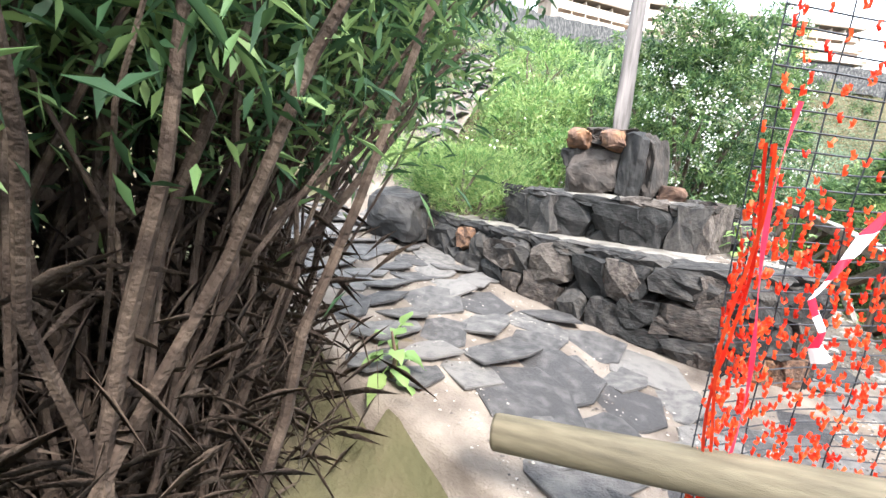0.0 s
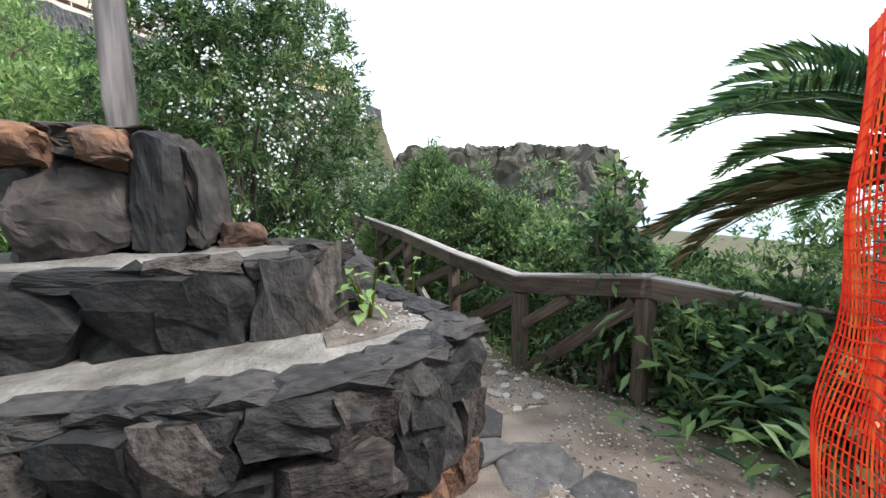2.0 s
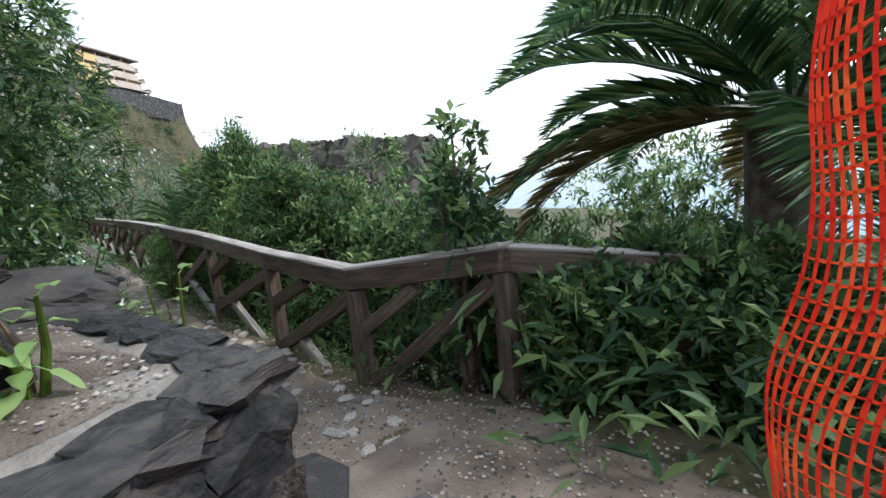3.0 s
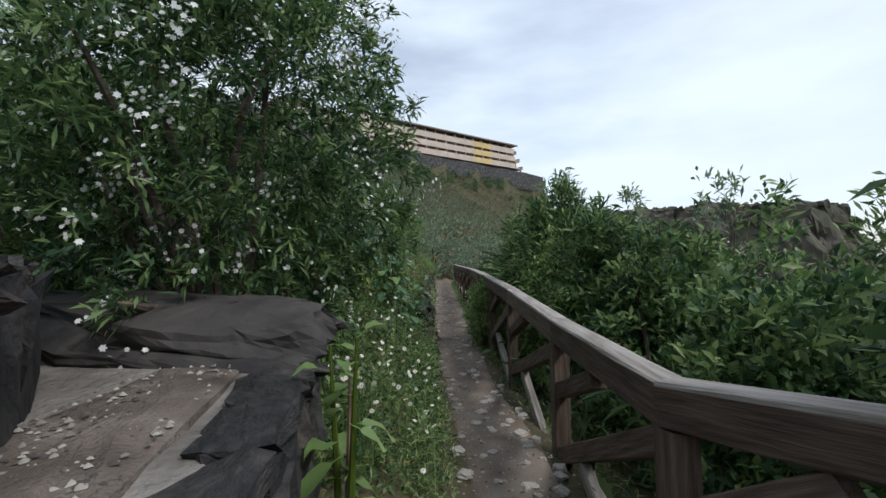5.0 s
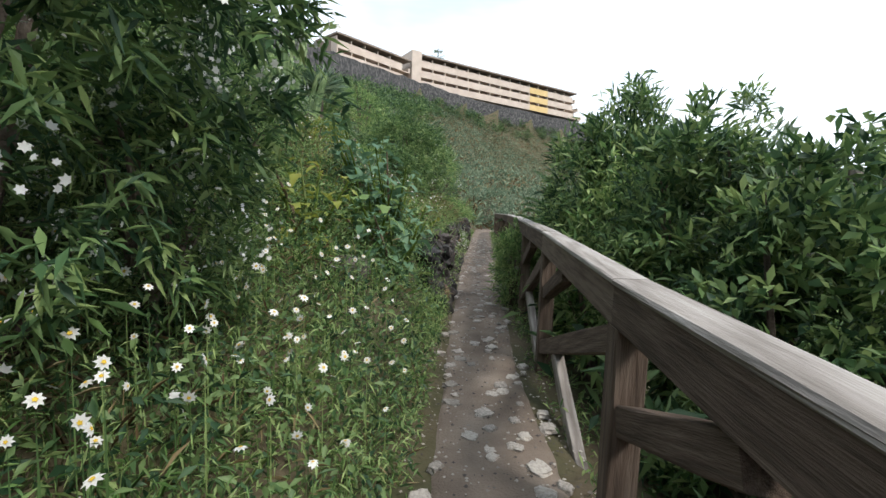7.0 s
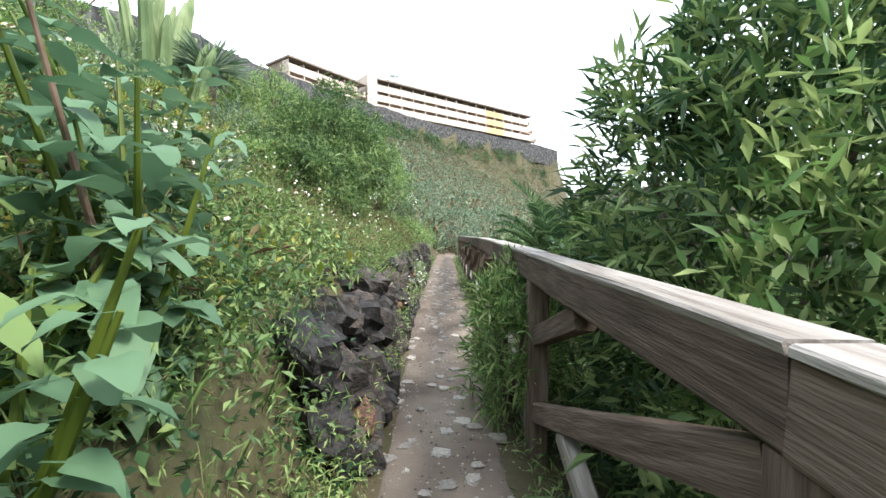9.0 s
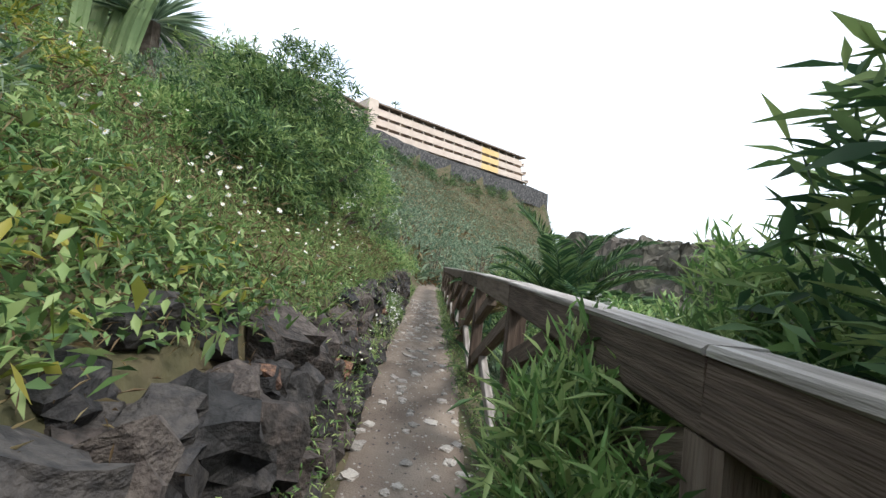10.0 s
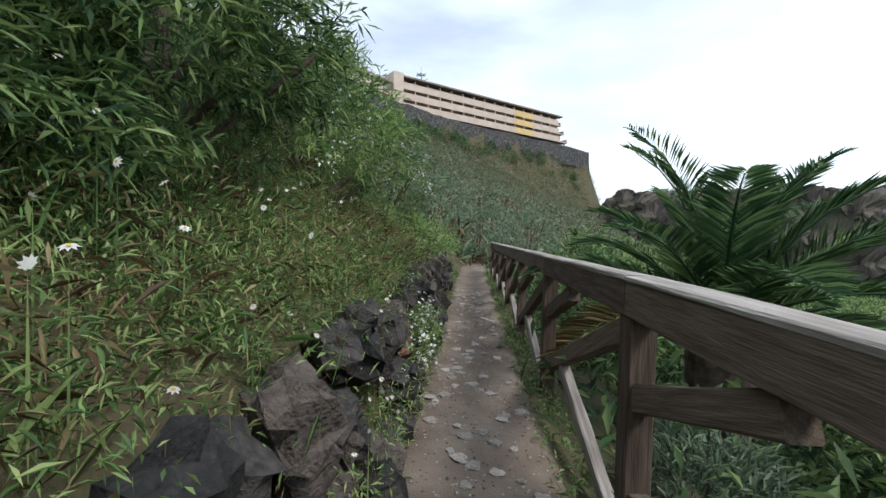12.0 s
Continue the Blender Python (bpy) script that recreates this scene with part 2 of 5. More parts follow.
def beam(bm, a, b, w, h, bevel=0.006):
    """A squared timber from a to b, w wide and h high, with a slight sag and worn edges."""
    a, b = Vector(a), Vector(b)
    d = (b - a).normalized()
    s = d.cross(Vector((0, 0, 1)))
    s = s.normalized() if s.length > 0.05 else Vector((1, 0, 0))
    u = s.cross(d).normalized()
    prof = []
    c = bevel
    for x, y in ((-w / 2 + c, -h / 2), (w / 2 - c, -h / 2), (w / 2, -h / 2 + c), (w / 2, h / 2 - c), (w / 2 - c, h / 2), (-w / 2 + c, h / 2), (-w / 2, h / 2 - c), (-w / 2, -h / 2 + c)):
        prof.append((x, y))
    rings = []
    for k in range(5):
        p = a.lerp(b, k / 4)
        j = 0.003
        rings.append([bm.verts.new(p + s * (x + random.uniform(-j, j)) + u * (y + random.uniform(-j, j))) for x, y in prof])
    for r0, r1 in zip(rings, rings[1:]):
        for k in range(8):
            bm.faces.new((r0[k], r0[(k + 1) % 8], r1[(k + 1) % 8], r1[k]))
    bm.faces.new(rings[-1])
    bm.faces.new(list(reversed(rings[0])))
    bmesh.ops.recalc_face_normals(bm, faces=bm.faces)


def rock_mesh(name, seed, mat, round_=0.5, rough=0.22):
    """A faceted stone of unit size."""
    bm = bmesh.new()
    bmesh.ops.create_cube(bm, size=1.0)
    bmesh.ops.subdivide_edges(bm, edges=bm.edges[:], cuts=2, use_grid_fill=True)
    o = Vector((seed * 3.7, seed * 1.3, seed * 2.1))
    for v in bm.verts:
        p = v.co.copy()
        q = p.normalized() * 0.56
        p = p.lerp(q, round_)
        v.co = p + noise.noise_vector(p * 2.3 + o) * rough + noise.noise_vector(p * 6.1 + o) * rough * 0.35
    me = bpy.data.meshes.new(name)
    bm.to_mesh(me)
    bm.free()
    me.materials.append(mat)
    return me


def big_rock(name, seed, mat, size, parent=None, label="", m=None, cuts=5, rough=0.25, round_=0.55):
    bm = bmesh.new()
    bmesh.ops.create_cube(bm, size=1.0)
    bmesh.ops.subdivide_edges(bm, edges=bm.edges[:], cuts=cuts * 2, use_grid_fill=True)
    o = Vector((seed * 5.1, seed * 2.2, seed * 0.7))
    for v in bm.verts:
        p = v.co.copy()
        p = p.lerp(p.normalized() * 0.55, round_)
        d = noise.noise_vector(p * 1.6 + o) * rough + noise.noise_vector(p * 5 + o) * rough * 0.3 + noise.noise_vector(p * 13 + o) * rough * 0.1
        p = p + d
        v.co = Vector((p.x * size[0], p.y * size[1], p.z * size[2]))
    return part(name, bm, mat, parent, label, m)


# ---- ground ----
def path_z(y):
    return np.interp(y, [-3, -1.5, 0, 1.4, 3.3, 5, 7, 9, 14, 20, 25, 40, 100, 170], [0.32, 0.30, 0.24, 0.18, 0.08, 0.09, 0.13, 0.17, 0.22, 0.30, 0.40, 1.0, 3.0, 6.0])


def path_x(y):
    return np.interp(y, [-3, -1.2, 0, 1.4, 3.5, 9, 14, 20, 25, 40, 60, 90, 120, 150, 175, 200], [0.3, 0.35, 0.40, 0.42, 0.31, 0.20, 0.17, 0.16, 0.3, 4, 12, 24, 35, 46, 54, 60])


WALL_LINE = [(-60, -10, 13), (-42, 10, 14.5), (-27, 27, 16.0), (-21.7, 40, 18.4), (-25.5, 58.5, 23.4), (-25.0, 85.5, 29.6), (-19.5, 117.7, 35.6), (-4.5, 139.3, 36.2), (36.0, 172.6, 36.2), (44.0, 177.0, 35.0)]


def ground_z(x, y):
    x, y = np.asarray(x, float), np.asarray(y, float)
    px, pz = path_x(y), path_z(y)
    left = px - 0.45 - x
    wx = np.interp(y, [p[1] for p in WALL_LINE], [p[0] for p in WALL_LINE])
    wt = np.interp(y, [p[1] for p in WALL_LINE], [p[2] for p in WALL_LINE])
    span = np.maximum(px - 0.45 - wx, 3.0)
    bank = np.interp(y, [0, 1.6, 2.4, 4.6, 16, 22, 40], [0.12, 0.25, 0.5, 0.78, 0.8, 0.5, 0.2])
    rise = np.interp(left, [0.0, 0.12, 0.3, 0.8], [0, 0.15, 1.0, 1.15]) * bank
    near = np.interp(y, [-4, -1.5, 0.5, 2, 6], [0.08, 0.10, 0.22, 0.36, 0.52])
    f = np.clip(left / span, 0, 1)
    slope = np.maximum(np.minimum(np.maximum(left - 0.45, 0) * near + 0.1 * left, 6) * (1 - 0.8 * f), (wt - 4.5 - pz) * np.power(f, 1.3))
    zl = pz + rise + np.maximum(slope, left * 0.1)
    zl = np.where(left > span + 0.6, wt + 0.2, zl)
    right = x - px - np.interp(y, [-4, -1.2, -0.3, 0.3], [1.1, 0.95, 0.45, 0.35])
    zr = pz - np.interp(right, [0, 0.15, 0.5, 3, 10, 40, 120, 400], [0, 0.05, 0.25, 1.4, 4.0, 9, 26, 60])
    z = np.where(left > 0, zl, np.where(right > 0, zr, pz))
    patio = 0.30 + 0.14 * np.maximum(0, -x - 0.1)
    ledge = -3.62 + 0.22 * (-x - 1.5)
    w = np.clip((-0.5 - y) / 0.3, 0, 1) * np.clip((x + 9) / 3, 0, 1)
    flat = np.where(y > ledge, patio, patio - 0.26 - 0.1 * np.clip(ledge - y, 0, 1))
    flat = np.where(x > 0.6, np.minimum(flat, zr), flat)
    z = z * (1 - w) + flat * w
    return z


def gz(x, y):
    return float(ground_z(x, y))


def axis(lo, hi, dense_lo, dense_hi, step, grow=1.075):
    a = list(np.arange(dense_lo, dense_hi, step))
    s = step
    while a[-1] < hi:
        s *= grow
        a.append(a[-1] + s)
    s = step
    b = [dense_lo]
    while b[-1] > lo:
        s *= grow
        b.append(b[-1] - s)
    return np.array(list(reversed(b[1:])) + a)


gx, gy = axis(-400, 420, -5, 3, 0.09), axis(-60, 420, -6, 15, 0.14)
GX, GY = np.meshgrid(gx, gy)
GZ = ground_z(GX, GY)
rough_amt = np.clip(np.abs(GX - path_x(GY)) - 0.7, 0, 1) * np.where((GY < -0.8) & (GX > -5), 0.1, 1)
bumps = np.array([[noise.noise((x * 0.9, y * 0.9, 0)) * 0.10 + noise.noise((x * 0.13, y * 0.13, 4)) * min(0.9, 0.03 * abs(x) + 0.05) for x in gx] for y in gy])
GZ = GZ + bumps * rough_amt
gv = np.stack([GX, GY, GZ], -1).reshape(-1, 3)
ny, nx = GX.shape
ii = (np.arange(ny - 1)[:, None] * nx + np.arange(nx - 1)[None]).ravel()
gf = np.stack([ii, ii + 1, ii + nx + 1, ii + nx], 1)
ground = put("ground", fast_mesh("ground", gv, gf, M_SOIL))
tagged(ground, "grassy volcanic hillside falling to the sea", "ground", kind="structure")
ground.data.polygons.foreach_set("use_smooth", [True] * len(ground.data.polygons))
sea = put("water", mesh_of("water", [(-4500, -4500, -42), (4500, -4500, -42), (4500, 4500, -42), (-4500, 4500, -42)], [(0, 1, 2, 3)], M_SEA))
tagged(sea, "calm blue ocean under a cloudy sky", "sea", kind="structure")

# narrow footpath and the paved landing
ys = np.arange(-2.9, 30, 0.12)
pv, pf = [], []
for i, y in enumerate(ys):
    for j in range(9):
        u = j / 8
        w = float(np.interp(y, [0, 3, 6.5, 9], [0.30, 0.33, 0.40, 0.48])) + 0.05 * noise.noise((0, y * 0.8, 2)) + 0.62 * min(1, max(0, -y - 0.1) / 1.0)
        x = float(path_x(y)) + (u - 0.5) * 2 * w * (0.92 if j in (0, 8) else 1)
        z = float(path_z(y)) + 0.02 + 0.012 * noise.noise((x * 6, y * 6, 1)) - (0.05 if j in (0, 8) else 0)
        pv.append((x, y, z))
for i in range(len(ys) - 1):
    for j in range(8):
        k = i * 9 + j
        pf.append((k, k + 1, k + 10, k + 9))
road = put("pavement", mesh_of("pavement", pv, pf, M_DIRT, True))
tagged(road, "trodden earth footpath set with small pale stones", "footpath", kind="structure")

# ---- far things: retaining wall, hotel, headland ----
def far_wall():
    v, f = [], []
    n = 0
    pts = []
    for (x0, y0, z0), (x1, y1, z1) in zip(WALL_LINE, WALL_LINE[1:]):
        for k in range(8):
            pts.append((x0 + (x1 - x0) * k / 8, y0 + (y1 - y0) * k / 8, z0 + (z1 - z0) * k / 8))
    pts.append(WALL_LINE[-1])
    for i, (x, y, zt) in enumerate(pts):
        a, b = pts[max(0, i - 1)], pts[min(len(pts) - 1, i + 1)]
        d = Vector((b[0] - a[0], b[1] - a[1], 0)).normalized()
        nrm = Vector((d.y, -d.x, 0))
        top = zt + 0.5 * noise.noise((i * 0.7, 0, 0))
        for off, z in ((0.9, zt - 7), (0.35, top), (-1.2, top), (-1.2, zt - 7)):
            p = Vector((x, y, z)) + nrm * off
            v.append(p)
    for i in range(len(pts) - 1):
        for k in range(3):
            a = i * 4 + k
            f.append((a, a + 4, a + 5, a + 1))
    f += [(0, 1, 2, 3), tuple(len(v) - 4 + q for q in (3, 2, 1, 0))]
    ob = put("retaining_wall", mesh_of("retaining_wall", v, f, M_FARWALL))
    tagged(ob, "long dark stone retaining wall above the slope", "wall", kind="structure")


far_wall()


def box(bm, x0, x1, y0, y1, z0, z1):
    vs = [bm.verts.new(p) for p in ((x0, y0, z0), (x1, y0, z0), (x1, y1, z0), (x0, y1, z0), (x0, y0, z1), (x1, y0, z1), (x1, y1, z1), (x0, y1, z1))]
    for q in ((0, 3, 2, 1), (4, 5, 6, 7), (0, 1, 5, 4), (1, 2, 6, 5), (2, 3, 7, 6), (3, 0, 4, 7)):
        bm.faces.new([vs[k] for k in q])


def boxes(name, items, mat, parent, label=""):
    bm = bmesh.new()
    for b in items:
        box(bm, *b)
    return part(name, bm, mat, parent, label)


def hotel(at, rz, length, floors, label, yellow=(), pavilion=False):
    """A terraced balcony block: local x along the front, y to the back."""
    h = base("apartment_building", at, label, "building", rz=rz)
    fh, bay = 3.0, 4.4
    for k in range(floors):
        z = k * fh
        step = (floors - 1 - k) * 0.25
        end = length - k * 1.6
        boxes("wall", [(0, end, 2.6 + step * 0, 9, z, z + fh)], M_SHADE, h, "balcony back wall with shade put into its colour")
        boxes("balcony", [(-0.2, end + 0.6, -step, 2.6, z - 0.25, z + 0.02)], M_PLASTER, h)
        n = int(end / bay)
        for i in range(n):
            x = i * bay
            mat = M_YELLOWWALL if i in yellow else M_PLASTER
            boxes("parapet", [(x, x + bay - 0.02, -step - 0.1, -step + 0.15, z - 0.25, z + 1.7)], mat, h)
            boxes("partition", [(x - 0.12, x + 0.12, -step + 0.2, 2.6, z + 0.02, z + fh - 0.26)], M_PLASTER, h)
            w = boxes("window", [(x + 0.7, x + bay - 0.7, 2.54, 2.64, z + 0.1, z + 2.2)], M_GLASS, h)
        boxes("parapet", [(end, end + 0.6, -step - 0.1, 3, z - 0.25, z + 1.1)], M_PLASTER, h)
    e = length - floors * 1.6 + 1.6
    boxes("roof", [(-0.5, e + 0.8, -0.6, 9.5, floors * fh, floors * fh + 0.45)], M_ROOF, h)
    boxes("pillar", [(length - 0.2, length + 0.3, 0.2, 0.7, -3.4, -0.25)], M_PLASTER, h)
    boxes("base_wall", [(0, length - 2, 1.0, 9, -4, -0.25)], M_FARWALL, h)
    if pavilion:
        boxes("stair_tower", [(-3.2, 0.0, -0.8, 8, -1.0, floors * fh + 0.9)], M_PLASTER, h, "plain plastered stair tower")
    return h


hotel((-21.2, 131.0, 38.0), 37.5, 70, 3, "cream terraced balcony hotel with yellow bays on the cliff", (10, 11), True)
hotel((-38.6, 108.0, 38.2), 54, 26, 2, "low cream terraced hotel wing above the stone wall")
hotel((-44.0, 74.0, 27.5), 60, 22, 1, "low cream terrace house above the wall")


def conifer(at, h):
    t = base("norfolk_pine", at, "dark tiered conifer standing behind the hotel roof", "tree")
    bm = bmesh.new()
    tube(bm, [(0, 0, 0), (0, 0, h)], [0.25, 0.04], 6)
    part("trunk", bm, M_BARK, t)
    rng = np.random.default_rng(3)
    P, D, L = [], [], []
    for k in range(9):
        z = h * (0.25 + 0.72 * k / 9)
        for a in np.linspace(0, 2 * np.pi, 7)[:-1] + k:
            r = (h - z) * 0.42 + 0.15
            for s in np.linspace(0.1, 1, 9):
                for q in range(3):
                    P.append((math.cos(a) * r * s, math.sin(a) * r * s, z + 0.25 * r * s))
                    D.append(rng.normal(size=3) * 0.7 + (math.cos(a), math.sin(a), 0.4))
                    L.append(0.75)
    v, f = leaf_arrays(np.array(P), np.array(D), np.array(L), 0.13, rng)
    put("crown", fast_mesh("crown", v, f, L_DARK), t)


conifer((-21.0, 171.0, 36.0), 29.5)


def headland():
    """A rocky plateau with broken, ledged sides."""
    n, m = 210, 110
    a, b = Vector((42, 148, 0)), Vector((81, 84, 0))
    d = (b - a)
    nrm = Vector((-d.y, d.x, 0)).normalized()
    v, f = [], []
    for i in range(n):
        u = i / (n - 1)
        for j in range(m):
            w = j / (m - 1)
            p = a + d * u + nrm * (w * 50 - 14)
            q = Vector((p.x * 0.09, p.y * 0.09, 0))
            nz = noise.fractal(q * 2.2, 1.0, 2.0, 4) * 1.6
            top = 16.5 - 4.5 * u + 1.2 * noise.noise((u * 9, 0, 3)) + nz * 0.6 + 0.6 * noise.noise(q * 10)
            edge = min(w / 0.3, (1 - w) / 0.25, (1 - u) / 0.07, u / 0.05 + 0.25)
            edge += 0.20 * noise.fractal(q * 3, 1.0, 2.0, 4)
            k = min(1, max(0, edge))
            k = k ** 0.8
            r = Vector((p.x, p.y, (top + 10) * k))
            off = noise.noise_vector(r * 0.22) * 2.6 + noise.noise_vector(r * 0.7) * 0.9
            z = -10 + (top + 10) * k + off.z * 0.55 + 0.35 * noise.noise(r * 1.9)
            v.append((p.x + off.x, p.y + off.y, z))
    for i in range(n - 1):
        for j in range(m - 1):
            k = i * m + j
            f.append((k, k + m, k + m + 1, k + 1))
    ob = put("headland", mesh_of("headland", v, f, M_CLIFF))
    tagged(ob, "rugged brown volcanic headland above the sea", "headland", kind="structure")


headland()

# ---- timber fence along the path ----
def fence_x(y):
    return float(np.interp(y, [0, 4, 9, 20, 26], [0.79, 0.80, 0.80, 0.76, 0.85]))


def rail_top(y):
    return float(np.interp(y, [0, 1.42, 3.28, 5.1, 6.95, 8.8, 20], [1.055, 1.075, 1.15, 1.19, 1.225, 1.24, 1.23]))


def timber(name, a, b, w, h, parent, mat=None, label=""):
    bm = bmesh.new()
    L = (Vector(b) - Vector(a)).length
    beam(bm, (0, -L / 2, 0), (0, L / 2, 0), w, h)
    d = (Vector(b) - Vector(a)).normalized()
    m = Matrix.Translation((Vector(a) + Vector(b)) / 2) @ d.to_track_quat("Y", "Z").to_matrix().to_4x4()
    return part(name, bm, mat or M_WOOD, parent, label, m)


def bay(a, b, z0, z1, first=False, drop=1.35, kind="path"):
    """One bay from the nearer post a to the further post b: rail, cap board, post, knee brace and strut."""
    s = base("fence_section", (0, 0, 0), "weathered grey-brown timber fence section with diagonal braces beside the path", "fence", "timber fence sections")
    A, B = Vector((*a, 0)), Vector((*b, 0))
    d = (B - A).normalized()
    up = lambda z: Vector((0, 0, z))
    e = 0.05 if kind == "corner" else 0.0
    timber("rail", A + up(z0 - 0.085) - d * e, B + up(z1 - 0.085) + d * e * 0.7, 0.115, 0.14 - e * 0.06, s)
    timber("cap_board", A + up(z0 - 0.009 - e * 0.05) + d * (0.004 - e), B + up(z1 - 0.009 - e * 0.05) - d * (0.004 - e * 0.7), 0.124, 0.022, s, M_WOODPALE, "sun-bleached split cap board")
    timber("post", B + up(z1 - drop), B + up(z1 - 0.157), 0.105, 0.105, s)
    if first:
        timber("post", A + up(z0 - drop), A + up(z0 - 0.157), 0.105, 0.105, s)
    if kind == "path":
        p, q = B + up(z1 - 0.88) - d * 0.05, A + up(z0 - 0.215) + d * 0.06
        timber("long_brace", p, q, 0.075, 0.105, s)
        reach = min(0.82, (B - A).length * 0.5)
        timber("knee_brace", B + up(z1 - 0.46) - d * 0.05, B + up(z1 - 0.20) - d * reach, 0.075, 0.10, s)
        mid = p.lerp(q, 0.30)
        timber("strut", mid - up(0.055), A + up(z0 - 1.12) + d * 0.10, 0.06, 0.10, s, M_WOODPALE)
    else:
        timber("knee_brace", B + up(z1 - 0.42) - d * 0.05, A.lerp(B, 0.55) + up(z0 * 0.5 + z1 * 0.5 - 0.2), 0.07, 0.09, s)
        timber("long_brace", B + up(z1 - 0.85) - d * 0.05, A + up(z0 - 0.22) + d * 0.06, 0.07, 0.10, s)
    return s


post_y = [0.0, 1.42, 3.28] + [5.1 + 1.85 * k for k in range(9)]
for y0, y1 in zip(post_y, post_y[1:]):
    bay((fence_x(y0), y0), (fence_x(y1), y1), rail_top(y0), rail_top(y1))
bay((1.20, -0.93), (0.79, 0.0), 1.19, 1.06, True, 1.3, "corner")
lower = bay((2.75, -2.45), (1.20, -0.93), 0.86, 1.19, True, 1.6, "corner")
timber("lower_rail", (2.6, -2.4, 0.42), (1.3, -1.02, 0.6), 0.07, 0.10, lower)
timber("ground_brace", (2.25, -2.45, -0.1), (1.35, -1.12, 0.5), 0.08, 0.11, lower)


# ---- the stone bench with its two tiers ----
def polygon_prism(name, pts, z0, z1, mat, parent, label="", jitter=0.015, step=0.16):
    """A rounded slab on an outline, with a lightly uneven top."""
    line = []
    for a, b in zip(pts, pts[1:] + pts[:1]):
        a, b = Vector(a), Vector(b)
        n = max(1, int((b - a).length / step))
        line += [a.lerp(b, k / n) for k in range(n)]
    c = sum(line, Vector((0, 0))) / len(line)
    bm = bmesh.new()
    rings = []
    for s, z in ((1, z0), (1, z1 - 0.03), (0.985, z1 - 0.006), (0.8, z1), (0.5, z1 + 0.004), (0.2, z1)):
        ring = []
        for p in line:
            q = c + (p - c) * s
            j = noise.noise_vector((q.x * 5, q.y * 5, z * 3)) * jitter
            ring.append(bm.verts.new((q.x + j.x, q.y + j.y, z + (j.z if z > z0 else 0))))
        rings.append(ring)
    n = len(line)
    for r0, r1 in zip(rings, rings[1:]):
        for k in range(n):
            bm.faces.new((r0[k], r0[(k + 1) % n], r1[(k + 1) % n], r1[k]))
    bm.faces.new(rings[-1])
    bmesh.ops.recalc_face_normals(bm, faces=bm.faces)
    return part(name, bm, mat, parent, label)


ROCKS = {id(m): [rock_mesh("stone", k + s, m, 0.5, 0.24) for k in range(7)] for s, m in ((1, M_BASALT), (20, M_BROWNROCK), (40, M_RUST), (60, M_PEBBLE))}


def stone(mat, at, size, rz=0.0, parent=None, name="stone", tilt=12, low=False):
    me = random.choice(ROCKS[id(mat)])
    m = pose(*at, random.uniform(-tilt, tilt), random.uniform(-tilt, tilt), rz) @ Matrix.Diagonal((*size, 1))
    return put(name, me, parent, "", m)


def stone_face(parent, a, b, z_low, z_top, depth=0.2, course=0.17, width=0.24, rust=0.08):
    """Courses of uneven stones along the line a to b; z_low gives the foot."""
    a, b = Vector(a), Vector(b)
    d = b - a
    L = d.length
    ang = math.degrees(math.atan2(d.y, d.x))
    lo = lambda u: z_low(a.lerp(b, u))
    hi = lambda u: z_top(a.lerp(b, u))
    rows = max(1, round((hi(0.5) - lo(0.5)) / course))
    for r in range(rows):
        s = random.uniform(-0.08, 0.0)
        while s < L:
            w = width * random.uniform(0.65, 1.55)
            u = min(1, max(0, (s + w / 2) / L))
            h = (hi(u) - lo(u)) / rows
            p = a.lerp(b, u)
            mat = M_RUST if random.random() < rust else (M_BROWNROCK if random.random() < 0.3 else M_BASALT)
            z = lo(u) + h * (r + 0.5) + random.uniform(-0.02, 0.02)
            stone(mat, (p.x, p.y, z), (w * 1.03, depth, h * random.uniform(1.0, 1.2)), ang, parent, tilt=9)
            s += w


bench = base("stone_bench", (0, 0, 0.12), "two-tier bench of dark lava stones with pale cement seat", "stone bench")
tier1 = [(-4.15, -0.55), (-3.3, -0.98), (-2.45, -1.30), (-1.45, -1.50), (-0.95, -1.52), (-0.66, -1.42), (-0.33, -1.22), (-0.34, -0.98), (-0.55, 0.1), (-1.0, 0.5), (-3.6, -0.1)]
inner1 = [(-3.8, -0.66), (-3.26, -0.88), (-2.42, -1.21), (-1.45, -1.40), (-0.95, -1.42), (-0.69, -1.33), (-0.42, -1.16), (-0.44, -0.98), (-0.64, 0.05), (-1.0, 0.4), (-3.5, -0.1)]
polygon_prism("core", inner1, 0.05, 0.93, M_DARKFILL, bench, "dark packed joints")
polygon_prism("seat", tier1, 0.90, 1.0, M_CEMENT, bench, "pale worn cement seat", 0.03)
polygon_prism("gravel_top", [(-0.95, -1.28), (-0.68, -1.22), (-0.44, -1.08), (-0.46, -0.95), (-0.66, 0.0), (-0.95, 0.36), (-0.95, -0.5)], 0.9, 1.014, M_GRAVEL, bench, "gritty earth on the seat", 0.02)
foot = lambda p: gz(p.x, p.y) - 0.18
top1 = lambda p: 0.95
for a, b in zip(tier1[:9], tier1[1:10]):
    stone_face(bench, a, b, foot, top1, 0.22, 0.26, 0.27, 0.05)
